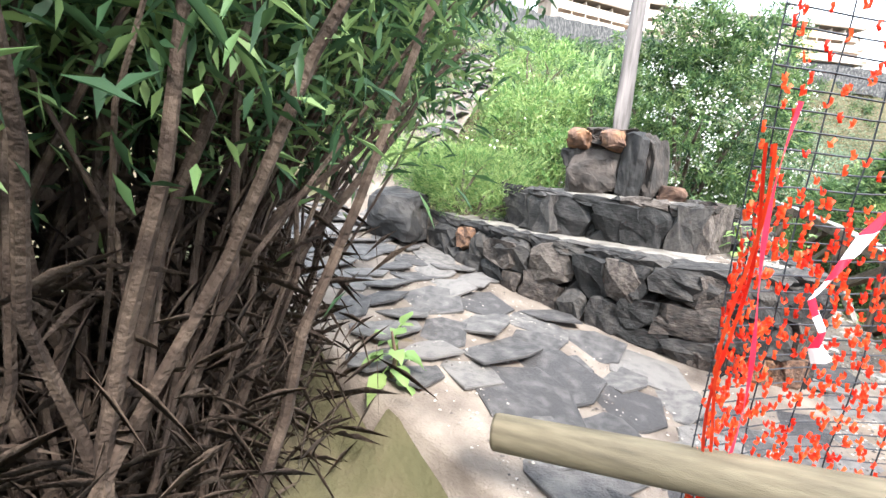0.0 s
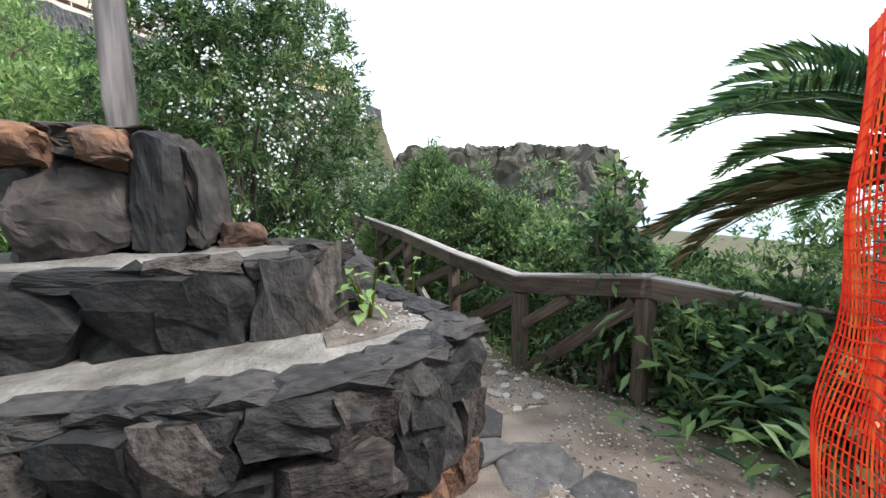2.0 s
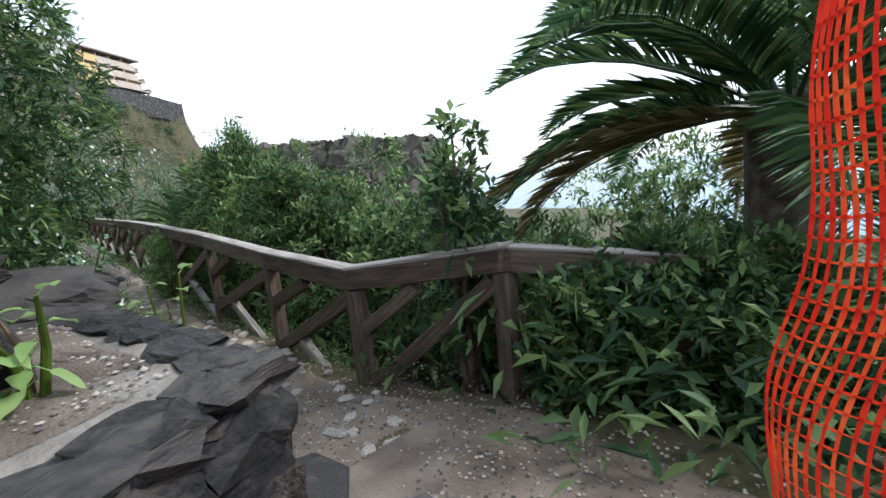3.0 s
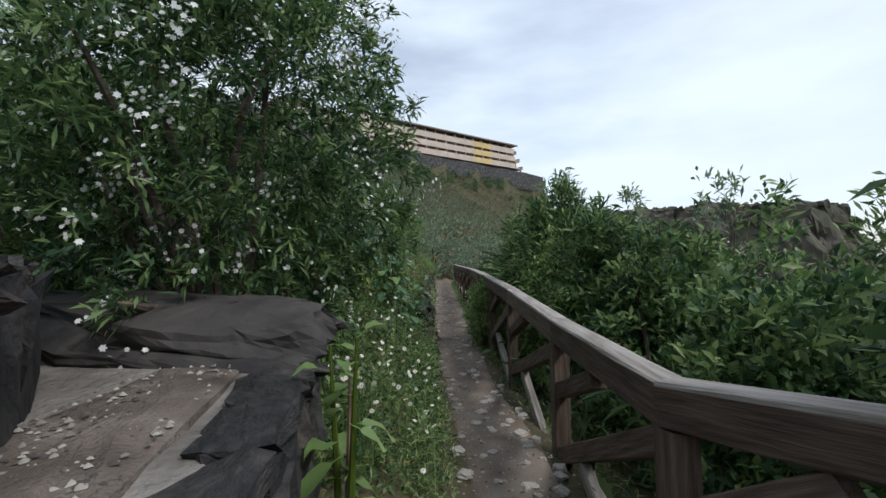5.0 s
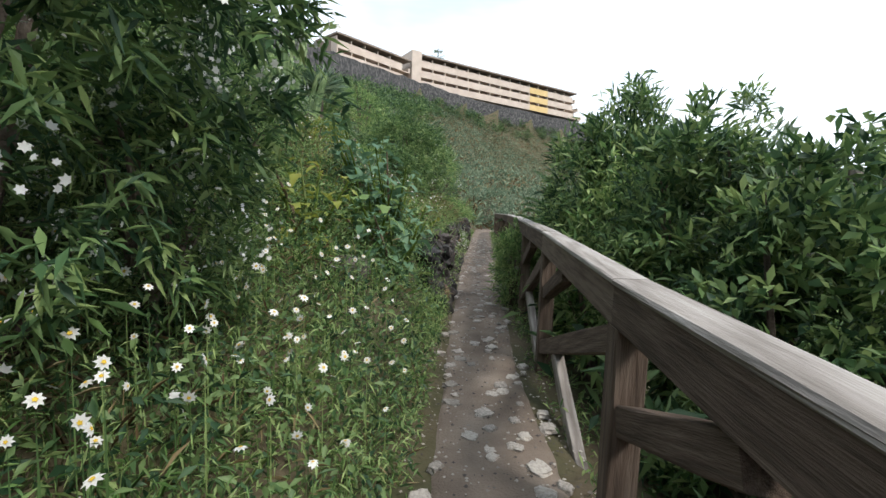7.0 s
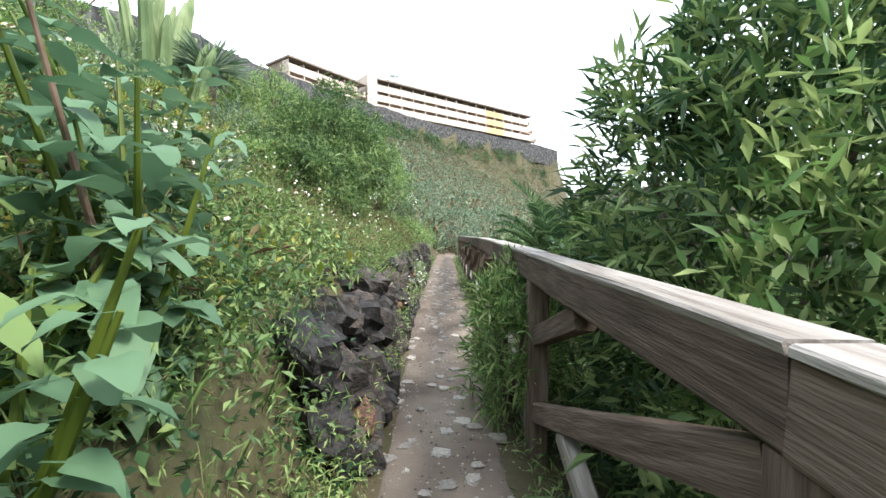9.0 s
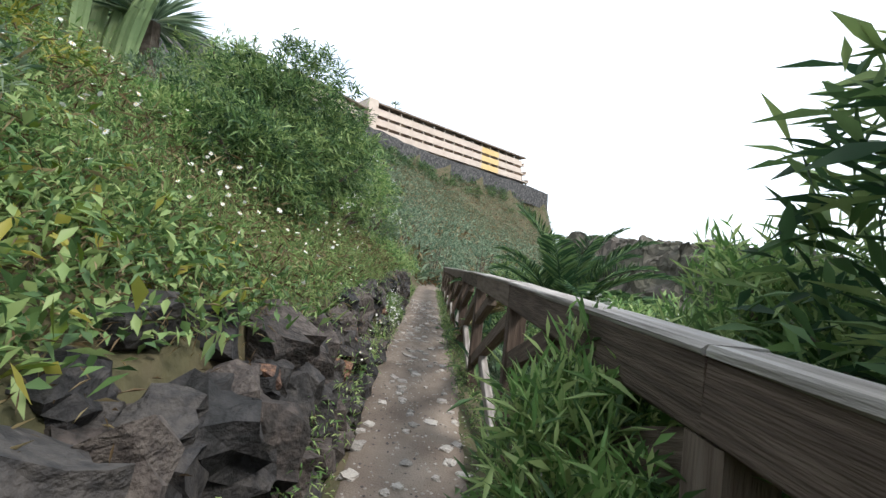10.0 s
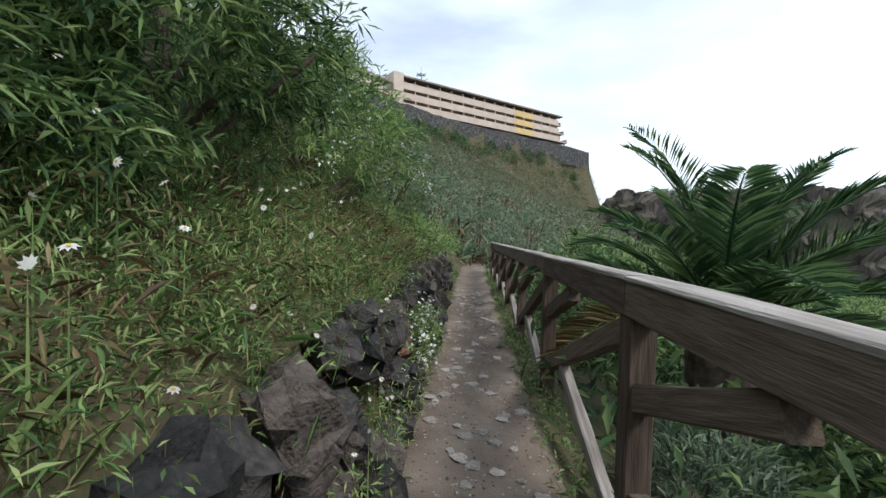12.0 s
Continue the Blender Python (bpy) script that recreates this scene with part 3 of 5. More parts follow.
# dark flat edge stones on the seat's rim
for a, b in zip(tier1[:9], tier1[1:10]):
    A, B = Vector(a), Vector(b)
    L, s = (B - A).length, 0.0
    while s < L:
        w = random.uniform(0.2, 0.42)
        p = A.lerp(B, min(1, (s + w / 2) / L))
        stone(M_BASALT, (p.x * 0.985, p.y * 0.985 , 0.965), (w * 1.05, 0.2, 0.11), math.degrees(math.atan2((B - A).y, (B - A).x)), bench, "edge_stone", 3)
        s += w
tier2 = [(-2.75, -0.72), (-2.3, -0.98), (-1.5, -1.0), (-1.0, -0.96), (-0.84, -0.76), (-1.12, -0.36), (-1.45, -0.05), (-2.7, 0.0)]
inner2 = [(-2.7, -0.66), (-2.28, -0.90), (-1.5, -0.92), (-1.03, -0.87), (-0.93, -0.72), (-1.2, -0.4), (-1.5, -0.12), (-2.6, -0.05)]
polygon_prism("upper_core", inner2, 0.9, 1.31, M_DARKFILL, bench, "dark packed joints")
polygon_prism("upper_slab", tier2, 1.30, 1.37, M_CEMENT, bench, "weathered cement upper slab", 0.03)
foot2, top2 = (lambda p: 0.97), (lambda p: 1.33)
for a, b in zip(tier2[:6], tier2[1:7]):
    stone_face(bench, a, b, foot2, top2, 0.18, 0.34, 0.36, 0.0)
for a, b in zip(tier2[:6], tier2[1:7]):
    stone_face(bench, a, b, lambda p: 1.29, lambda p: 1.38, 0.16, 0.1, 0.3, 0.0)

# the stone block at the foot of the pole
block = base("stone_block", (-1.86, -0.42, 1.48), "squat block of rusty lava stones mortared on the bench", "stone block")
big_rock("lava_stone", 3, M_BROWNROCK, (0.50, 0.46, 0.50), block, "large pitted brown lava stone", pose(-0.12, -0.02, 0.22), 7, 0.2)
big_rock("dark_slab", 8, M_BASALT, (0.24, 0.40, 0.62), block, "smooth dark basalt slab", pose(0.22, -0.06, 0.3, 0, 4, 8), 6, 0.14)
big_rock("side_stone", 9, M_BROWNROCK, (0.22, 0.44, 0.56), block, "", pose(0.36, 0.05, 0.28, 0, -3, -12), 6, 0.2)
big_rock("rust_stone", 5, M_RUST, (0.24, 0.26, 0.18), block, "orange rusty lava stone", pose(0.05, -0.16, 0.52), 5)
big_rock("rust_stone", 6, M_RUST, (0.20, 0.24, 0.16), block, "orange rusty lava stone", pose(-0.28, -0.14, 0.52), 5)
big_rock("cap_stone", 7, M_BROWNROCK, (0.52, 0.4, 0.16), block, "", pose(-0.05, 0.06, 0.56), 5)
big_rock("corner_stone", 11, M_BASALT, (0.2, 0.3, 0.2), block, "", pose(-0.34, -0.02, 0.36), 5)
tagged(big_rock("boulder", 14, M_BASALT, (0.62, 0.56, 0.58), None, "", pose(-3.85, -1.1, 1.1), 7, 0.16), "rounded black boulder at the end of the stone bench", "boulder")
tagged(big_rock("boulder", 15, M_RUST, (0.22, 0.18, 0.16), None, "", pose(-1.28, -0.45, 1.54), 5, 0.2), "small reddish stone lying on the upper slab", "stone")
tagged(big_rock("boulder", 16, M_BASALT, (1.7, 0.56, 0.36), None, "", pose(-1.22, 0.48, 1.17, 0, 3, -20), 8, 0.3), "long dark slab of basalt at the bench corner", "boulder")

pole = base("wooden_pole", (-1.86, -0.10, 0.8), "tall grey weathered wooden pole behind the stone block", "pole")
bm = bmesh.new()
tube(bm, [(0, 0, 0), (0.0, 0, 1.5), (0.01, 0, 3.5), (0.0, 0, 5.2)], [0.085, 0.083, 0.078, 0.07], 12)
part("shaft", bm, M_POLE, pole, smooth=True)

# log barrier
log = base("log_rail", (-1.04, -3.56, 0.25), "round peeled timber barrier rail across the way", "log rail", rz=9)
bm = bmesh.new()
tube(bm, [(-0.505, 0.0, 0.555), (-0.50, 0.0, 0.555), (-0.49, 0.0, 0.557), (0.0, 0.0, 0.61), (0.5, 0.004, 0.665), (1.35, 0.0, 0.76)], [0.045, 0.060, 0.063, 0.066, 0.068, 0.070], 16)
part("log", bm, M_LOG, log, smooth=True)
bm = bmesh.new()
tube(bm, [(1.22, 0.0, -0.3), (1.22, 0.0, 0.69)], [0.06, 0.055], 10)
part("post", bm, M_LOG, log, smooth=True)


# ---- plants ----
def shell_points(rng, n, radii, hollow=0.55, flat=-0.75):
    """Points in the outer part of an uneven ellipsoid, and the way outwards."""
    d = unit(rng.normal(size=(n, 3)))
    d[:, 2] = np.where(d[:, 2] < flat, -d[:, 2], d[:, 2])
    wob = np.array([noise.noise((a * 1.7 + radii[0], b * 1.7, c * 1.7 + radii[2] * 3)) + 0.5 * noise.noise((a * 4, b * 4 + radii[1], c * 4)) for a, b, c in d])
    r = (hollow + (1 - hollow) * rng.random(n) ** 0.45) * (1 + 0.34 * wob)
    return d * r[:, None] * np.array(radii), d


SPURGE_FLAT = -0.85


def shrub(name, at, radii, label, category, leaf, clusters=260, per=14, length=0.10, width=0.022, stems=9, flowers=0, petal=0.028, seed=1, lift=0.35, droop=0.12, stem_mat=None, mixed=None, group="", hollow=0.5):
    """Stems from one foot, whorls of narrow leaves at the shoot ends, and flower heads if any. at is the foot."""
    rng = np.random.default_rng(seed)
    t = base(name, at, label, category, group)
    c = np.array([0, 0, radii[2] * 0.95])
    pts, out = shell_points(rng, clusters, radii, hollow, SPURGE_FLAT if name == "spurge_bush" else -0.75)
    pts = pts + c
    bm = bmesh.new()
    for k in range(stems):
        e = pts[rng.integers(len(pts))]
        mid = e * 0.5 + np.array([rng.normal() * 0.12, rng.normal() * 0.12, radii[2] * 0.15]) * radii[0]
        r = 0.022 * max(radii) ** 0.5
        tube(bm, [(rng.normal() * 0.06, rng.normal() * 0.06, -0.15), tuple(mid * 0.6), tuple(mid * 0.4 + e * 0.6), tuple(e)], [r * 1.4, r, r * 0.7, r * 0.25], 5)
    part("stem", bm, stem_mat or M_BARK, t)
    for share, mat, nm in ([(1.0, leaf, "crown")] if mixed is None else [(1 - mixed[0], leaf, "crown"), (mixed[0], mixed[1], "crown")]):
        keep = rng.random(clusters) < share
        p, o = pts[keep], out[keep]
        n = len(p)
        if not n:
            continue
        pos = np.repeat(p, per, 0) + rng.normal(size=(n * per, 3)) * length * 0.35
        way = np.repeat(o, per, 0) * 0.6 + rng.normal(size=(n * per, 3)) * 0.75 + np.array([0, 0, lift])
        L = length * rng.uniform(0.55, 1.25, n * per)
        v, f = leaf_arrays(pos, way, L, width * rng.uniform(0.7, 1.3, n * per), rng, droop)
        put(nm, fast_mesh(nm, v, f, mat), t)
    if flowers:
        keep = rng.integers(len(pts), size=flowers)
        head = np.repeat(pts[keep] * 1.03 + rng.normal(size=(flowers, 3)) * 0.05, 14, 0)
        pos = head + rng.normal(size=head.shape) * 0.04
        nrm = np.repeat(out[keep], 14, 0) + rng.normal(size=head.shape) * 0.5 + np.array([0, 0, 0.4])
        v, f = disc_flowers(pos, nrm, petal * rng.uniform(0.6, 1.2, len(pos)), rng)
        put("blossom", fast_mesh("blossom", v, f, M_PETAL), t, "clusters of small white flowers")
    return t


def disc_flowers(pos, nrm, r, rng, petals=6):
    """Small open flowers: a ring of petals round a centre."""
    n = len(pos)
    nrm = unit(nrm)
    a = unit(np.cross(nrm, rng.normal(size=(n, 3))))
    b = np.cross(nrm, a)
    R = np.broadcast_to(r, n)[:, None]
    vs = [pos]
    for k in range(petals * 2):
        t = math.pi * k / petals
        q = 1.0 if k % 2 == 0 else 0.62
        vs.append(pos + (a * math.cos(t) + b * math.sin(t)) * R * q + nrm * R * (0.12 if k % 2 else -0.08))
    m = petals * 2 + 1
    v = np.stack(vs, 1).reshape(-1, 3)
    tri = np.array([[0, 1 + k, 1 + (k + 1) % (petals * 2)] for k in range(petals * 2)])
    f = (np.arange(n)[:, None, None] * m + tri[None]).reshape(-1, 3)
    return v, f


def ground_points(rng, n, x0, x1, y0, y1, keep=None):
    x, y = rng.uniform(x0, x1, n), rng.uniform(y0, y1, n)
    if keep is not None:
        k = keep(x, y)
        x, y = x[k], y[k]
    return np.stack([x, y, ground_z(x, y)], 1)


def herbs(name, label, pts, rng, leaf, per=12, height=0.3, length=0.09, width=0.012, spread=0.14, grass=False, category="herbs"):
    """Low ground cover: many small leafy tufts as one stuff."""
    n = len(pts)
    h = height * rng.uniform(0.45, 1.2, n)
    base_p = np.repeat(pts, per, 0)
    u = rng.random(n * per)
    pos = base_p + np.stack([rng.normal(size=n * per) * spread, rng.normal(size=n * per) * spread, np.zeros(n * per)], 1)
    if not grass:
        pos[:, 2] += u * np.repeat(h, per)
        way = rng.normal(size=(n * per, 3)) * 0.8 + np.array([0, 0, 0.6])
        L = length * rng.uniform(0.6, 1.4, n * per)
    else:
        way = rng.normal(size=(n * per, 3)) * 0.4 + np.array([0, 0, 1.0])
        L = np.repeat(h, per) * rng.uniform(0.6, 1.1, n * per)
    w = width * rng.uniform(0.7, 1.3, n * per)
    clear = (np.abs(pos[:, 0] - path_x(pos[:, 1])) > 0.34) | (pos[:, 1] < 0) | (pos[:, 1] > 22)
    v, f = leaf_arrays(pos[clear], way[clear], L[clear], w[clear], rng, 0.18)
    ob = put(name, fast_mesh(name, v, f, leaf))
    return tagged(ob, label, category, kind="stuff")


def daisies(label, pts, rng, size=0.022, up=0.35):
    pos = pts + np.stack([np.zeros(len(pts)), np.zeros(len(pts)), up * rng.uniform(0.6, 1.25, len(pts))], 1)
    nrm = rng.normal(size=pos.shape) * 0.5 + np.array([0.25, -0.5, 0.8])
    r = size * rng.uniform(0.75, 1.25, len(pos))
    v, f = disc_flowers(pos, nrm, r, rng, 8)
    tagged(put("daisies", fast_mesh("daisies", v, f, M_PETAL)), label, "flowers", kind="stuff")
    v, f = disc_flowers(pos + unit(nrm) * 0.004, nrm, r * 0.33, rng, 5)
    tagged(put("daisy_centres", fast_mesh("daisy_centres", v, f, M_DISC)), "yellow centres of the daisies on the bank", "flowers", kind="stuff")
    stem_v, stem_f = leaf_arrays(pts, pos - pts, np.linalg.norm(pos - pts, axis=1), 0.006, rng, 0)
    tagged(put("daisy_stems", fast_mesh("daisy_stems", stem_v, stem_f, L_MID)), "thin green daisy stems on the bank", "flowers", kind="stuff")


def palm(at, fronds, length, label, seed, trunk=0.6, lean=(0, 0), dry=2, up0=1.25, extra=()):
    """A feather palm: a short scarred trunk and arching fronds with two rows of leaflets."""
    rng = np.random.default_rng(seed)
    t = base("palm_tree", at, label, "palm tree")
    bm = bmesh.new()
    tube(bm, [(0, 0, -trunk), (0, 0, -trunk * 0.4), (0, 0, 0.0), (0, 0, 0.22)], [0.26, 0.24, 0.26, 0.12], 14)
    for v in bm.verts:
        v.co += noise.noise_vector(v.co * 9) * 0.05
    part("trunk", bm, M_BARK, t)
    plan = [(k * 2.399 + rng.normal() * 0.15, up0 - 1.4 * (k / fronds) ** 1.2 + rng.normal() * 0.08, length * rng.uniform(0.85, 1.1), k >= fronds - dry) for k in range(fronds)]
    for az, e, L, old in plan + list(extra):
        pts, ways = [], []
        p = np.array([math.cos(az) * 0.1, math.sin(az) * 0.1, 0.1])
        ang = e
        N = 26
        for s in range(N):
            w = np.array([math.cos(az) * math.cos(ang), math.sin(az) * math.cos(ang), math.sin(ang)])
            pts.append(p.copy())
            ways.append(w)
            p = p + w * L / N
            ang -= 0.014 + 0.062 * s / N
        pts, ways = np.array(pts), np.array(ways)
        bm = bmesh.new()
        tube(bm, [tuple(q) for q in pts[::4]], list(np.linspace(0.02, 0.004, len(pts[::4]))), 4)
        fr = part("frond_stalk", bm, L_PALMDRY if old else L_PALM, t)
        side = unit(np.cross(ways, np.array([0, 0, 1.0])))
        upv = np.cross(side, ways)
        P, D, LL = [], [], []
        for s in range(3, N):
            f = s / N
            l = length * 0.21 * (math.sin(math.pi * min(1, 0.16 + 0.86 * f)) ** 0.7 + 0.12)
            for q in range(3):
                for sg in (-1, 1):
                    base_q = pts[s] + ways[s] * L / N * q / 3
                    P.append(base_q)
                    D.append(ways[s] * 0.75 + side[s] * sg * 0.8 + upv[s] * 0.35 + rng.normal(size=3) * 0.07)
                    LL.append(l * rng.uniform(0.85, 1.1))
        v, f = leaf_arrays(np.array(P), np.array(D), np.array(LL), 0.019 * length / 1.8, rng, 0.14)
        put("blade", fast_mesh("blade", v, f, L_PALMDRY if old else L_PALM), fr)
    return t


def broadleaf(name, at, height, leaves, label, leaf, seed, length=0.2, stalks=3, spread=0.25):
    """An upright soft plant with large pointed leaves on stalks."""
    rng = np.random.default_rng(seed)
    t = base(name, at, label, "broadleaf plant")
    for k in range(stalks):
        a = rng.uniform(0, 6.28)
        top = np.array([math.cos(a) * spread, math.sin(a) * spread, height * rng.uniform(0.75, 1.05)])
        bm = bmesh.new()
        tube(bm, [(0, 0, -0.1), tuple(top * 0.5 + np.array([0.02, 0.02, 0])), tuple(top)], [0.014, 0.011, 0.005], 6)
        st = part("stalk", bm, M_DRYSTEM if k == 0 else L_YELLOW, t)
        n = leaves // stalks
        u = np.linspace(0.12, 1, n)
        for j in range(n):
            az = j * 2.4 + k
            p0 = top * u[j]
            out = np.array([math.cos(az), math.sin(az), 0.25 - 0.6 * (1 - u[j]) + rng.normal() * 0.3])
            L = length * rng.uniform(0.7, 1.15) * (1.1 - 0.45 * u[j])
            p1 = p0 + out * L * 0.45
            sv = np.cross(out, (0, 0, 1.0))
            sv = sv / np.linalg.norm(sv)
            un = np.cross(sv, out)
            V, prof = [], [(0.0, 0.04), (0.12, 0.55), (0.35, 0.78), (0.65, 0.55), (0.88, 0.22), (1.0, 0.0)]
            for s, w in prof:
                c = p1 + out * L * s - np.array([0, 0, 1.0]) * L * (0.3 + 0.35 * rng.random()) * s * s
                wav = 0.05 * L * math.sin(7 * s + j)
                V += [c - sv * w * L * 0.5 + un * (0.10 * L * w + wav), c, c + sv * w * L * 0.5 + un * (0.10 * L * w - wav)]
            F = []
            for s in range(len(prof) - 1):
                q = s * 3
                F += [(q, q + 1, q + 4, q + 3), (q + 1, q + 2, q + 5, q + 4)]
            m = len(V)
            V += [p0 - sv * 0.003, p0 + sv * 0.003, p1 + sv * 0.003, p1 - sv * 0.003]
            F += [(m, m + 1, m + 2, m + 3)]
            put("leaf", mesh_of("leaf", V, F, leaf, True), t)
    return t


rng = np.random.default_rng(11)

# the big white-flowered bush behind the bench
shrub("flowering_bush", (-1.28, 1.05, gz(-1.28, 1.05) - 0.1), (1.08, 1.0, 1.55), "large dark green bush with white flower clusters behind the bench", "bush", L_DARK, 2000, 24, 0.08, 0.016, 16, 420, 0.013, 5, 0.1, mixed=(0.25, L_MID), hollow=0.3)
shrub("flowering_bush", (-1.0, 1.55, gz(-1.0, 1.55) - 0.05), (0.42, 0.42, 0.55), "leafy green bush with white flowers hanging over the path", "bush", L_MID, 420, 20, 0.055, 0.012, 10, 26, 0.010, 6, 0.1, mixed=(0.35, L_DARK))
shrub("flowering_bush", (-1.95, 3.5, gz(-1.95, 3.5) - 0.05), (0.6, 0.7, 0.6), "dark leafy shrub with a few white flowers on the slope", "bush", L_DARK, 300, 18, 0.08, 0.014, 10, 24, 0.012, 16, 0.1, mixed=(0.4, L_MID))
# fine feathery shrub on the bench's end
shrub("feathery_shrub", (-3.3, -0.60, 1.1), (0.85, 0.5, 0.38), "feathery light green shrub growing on the stone bench", "shrub", L_BRIGHT, 520, 18, 0.11, 0.006, 8, 0, seed=7, lift=0.9, mixed=(0.4, L_MID))
# green mounds on the upper slope
for k, (x, y, r, h, m) in enumerate([(-2.7, 1.1, 0.8, 0.5, L_BRIGHT), (-3.6, 2.2, 0.9, 0.55, L_BRIGHT), (-2.6, 2.6, 1.0, 0.7, L_MID), (-4.4, 4.4, 1.1, 0.7, L_BRIGHT), (-3.2, 4.6, 0.9, 0.6, L_BRIGHT), (-6.9, 2.6, 1.0, 0.7, L_MID), (-7.6, 4.6, 1.2, 0.8, L_BRIGHT), (-6.0, 7.6, 1.2, 0.8, L_MID), (-8.9, 7.4, 1.3, 0.9, L_BRIGHT), (-10.5, 11.5, 1.6, 1.0, L_MID), (-7.6, 11.0, 1.5, 1.0, L_BRIGHT)]):
    shrub("green_shrub", (x, y, gz(x, y) - 0.08), (r, r, h), "rounded bright green shrub on the grassy slope", "shrub", m, 300, 14, 0.11, 0.026, 6, 0, seed=30 + k, lift=0.5, mixed=(0.3, L_MID), group="slope shrubs")

# the trees at the start, arching over the landing
def thicket(at, seed, edge=-1.62):
    g = np.random.default_rng(seed)
    t = base("oleander_thicket", at, "dark thicket of bare grey stems with narrow leaves", "thicket")
    tips = []
    for k in range(100):
        bm = bmesh.new()
        a = g.uniform(0, 6.28)
        r0 = g.uniform(0, 0.5)
        p = np.array([math.cos(a) * r0, math.sin(a) * r0, -0.1])
        lean = np.array([g.normal() * 0.17, g.normal() * 0.2 + 0.03, 1.0])
        pts = [tuple(p)]
        n = 6
        H = g.uniform(1.6, 3.0)
        for s in range(n):
            p = p + lean * H / n + g.normal(size=3) * 0.05
            lean = lean + np.array([0.025, 0.03, -0.02])
            pts.append(tuple(p))
        r = g.uniform(0.009, 0.026)
        tube(bm, pts, list(np.linspace(r, r * 0.35, len(pts))), 6)
        part("stem", bm, M_BARKSHADE, t)
        tips += pts[2:]
    tips = np.array(tips)
    # nearly all leaves take the dark colour, standing in for canopy shade
    for cut, mat in ((2.2, L_DARK), (9, L_MID)):
        sel = tips[(tips[:, 2] > 1.55)] if mat is L_DARK else tips[(tips[:, 2] > 2.0)]
        per = 85 if mat is L_DARK else 2
        pos = np.repeat(sel, per, 0) + g.normal(size=(len(sel) * per, 3)) * 0.16
        pos = pos[pos[:, 0] + at[0] < edge - 0.12 * np.maximum(0, 2.0 - pos[:, 2])]
        way = g.normal(size=pos.shape) + np.array([0, 0, 0.3])
        v, f = leaf_arrays(pos, way, 0.10 * g.uniform(0.6, 1.3, len(pos)), 0.019, g, 0.15)
        put("foliage", fast_mesh("foliage", v, f, mat), t)
    return t


thicket((-2.62, -4.35, gz(-2.62, -4.35)), 4)
thicket((-3.15, -3.85, gz(-3.15, -3.85)), 5)
# two more thickets, added behind to shade the first two
thicket((-2.95, -5.15, gz(-2.95, -5.15)), 14)
thicket((-2.55, -6.0, gz(-2.55, -6.0)), 15)
# unseen thickets behind the start, added only to block the sun
thicket((0.3, -6.3, gz(0.3, -6.3)), 16, 9)
thicket((-1.0, -6.9, gz(-1.0, -6.9)), 17, 9)
g = np.random.default_rng(8)
# twigs share the bark colour that has the thicket's shade in it
herbs("dead_twigs", "dry dead twigs and fallen fronds under the thicket", ground_points(g, 420, -3.5, -2.2, -5.2, -3.6), g, M_BARKSHADE, 14, 1.3, 0.24, 0.0035, 0.12, category="twigs")
broadleaf("nettle_plant", (-1.62, -3.92, gz(-1.62, -3.92)), 0.28, 18, "small green leafy weed at the ledge", L_MID, 3, 0.10, 3, 0.12)
broadleaf("nettle_plant", (-2.25, -3.3, gz(-2.25, -3.3)), 0.3, 18, "small dark green seedling on the paving", L_MID, 13, 0.14, 2, 0.08)

# palms
palm((3.35, -1.85, 1.72), 30, 2.15, "large feather palm with arching green fronds below the fence", 2, 1.6, dry=3, extra=((2.30, 0.02, 2.8, True), (2.88, 0.5, 2.4, False)))
palm((2.35, 11.0, 0.62), 26, 1.75, "squat feather palm growing beyond the fence", 9, 1.6, dry=2, up0=1.45)
palm((6.2, 27.0, -2.0), 22, 2.2, "feather palm further along the slope", 10, 1.6, dry=1, up0=1.35)


# shrubs beyond the fence
def row(name, label, items, leaf, length, width, clusters, per, seed, mixed=None, flowers=0, lift=0.3):
    for k, (x, y, r, h) in enumerate(items):
        shrub(name, (x, y, gz(x, y) - 0.1), (r, r * 1.1, h), label, "shrub", leaf, clusters, per, length, width, 9, flowers, 0.018, seed + k, lift, mixed=mixed, group=label)


row("leafy_shrub", "dense dark green shrub crowding behind the fence", [(1.75, 0.75, 0.62, 0.86), (1.9, 2.1, 0.65, 1.05), (2.7, 0.0, 0.8, 0.9), (2.9, 1.5, 0.9, 1.2), (2.2, 2.9, 0.7, 1.25), (1.75, -0.65, 0.5, 0.55), (3.6, -0.7, 0.9, 0.8), (3.1, 3.1, 0.9, 1.15), (4.2, 1.4, 1.0, 1.15), (4.6, 4.0, 1.2, 1.4), (1.9, -1.6, 0.45, 0.62), (1.52, -1.22, 0.36, 0.48), (2.3, -1.95, 0.45, 0.7)], L_DARK, 0.10, 0.034, 420, 15, 60, (0.4, L_MID))
row("flowering_shrub", "pale green shrub with tiny white flowers over the fence", [(1.75, 7.4, 0.5, 0.85), (2.1, 8.6, 0.5, 0.8)], L_MID, 0.09, 0.018, 380, 16, 80, (0.5, L_BRIGHT), 26)
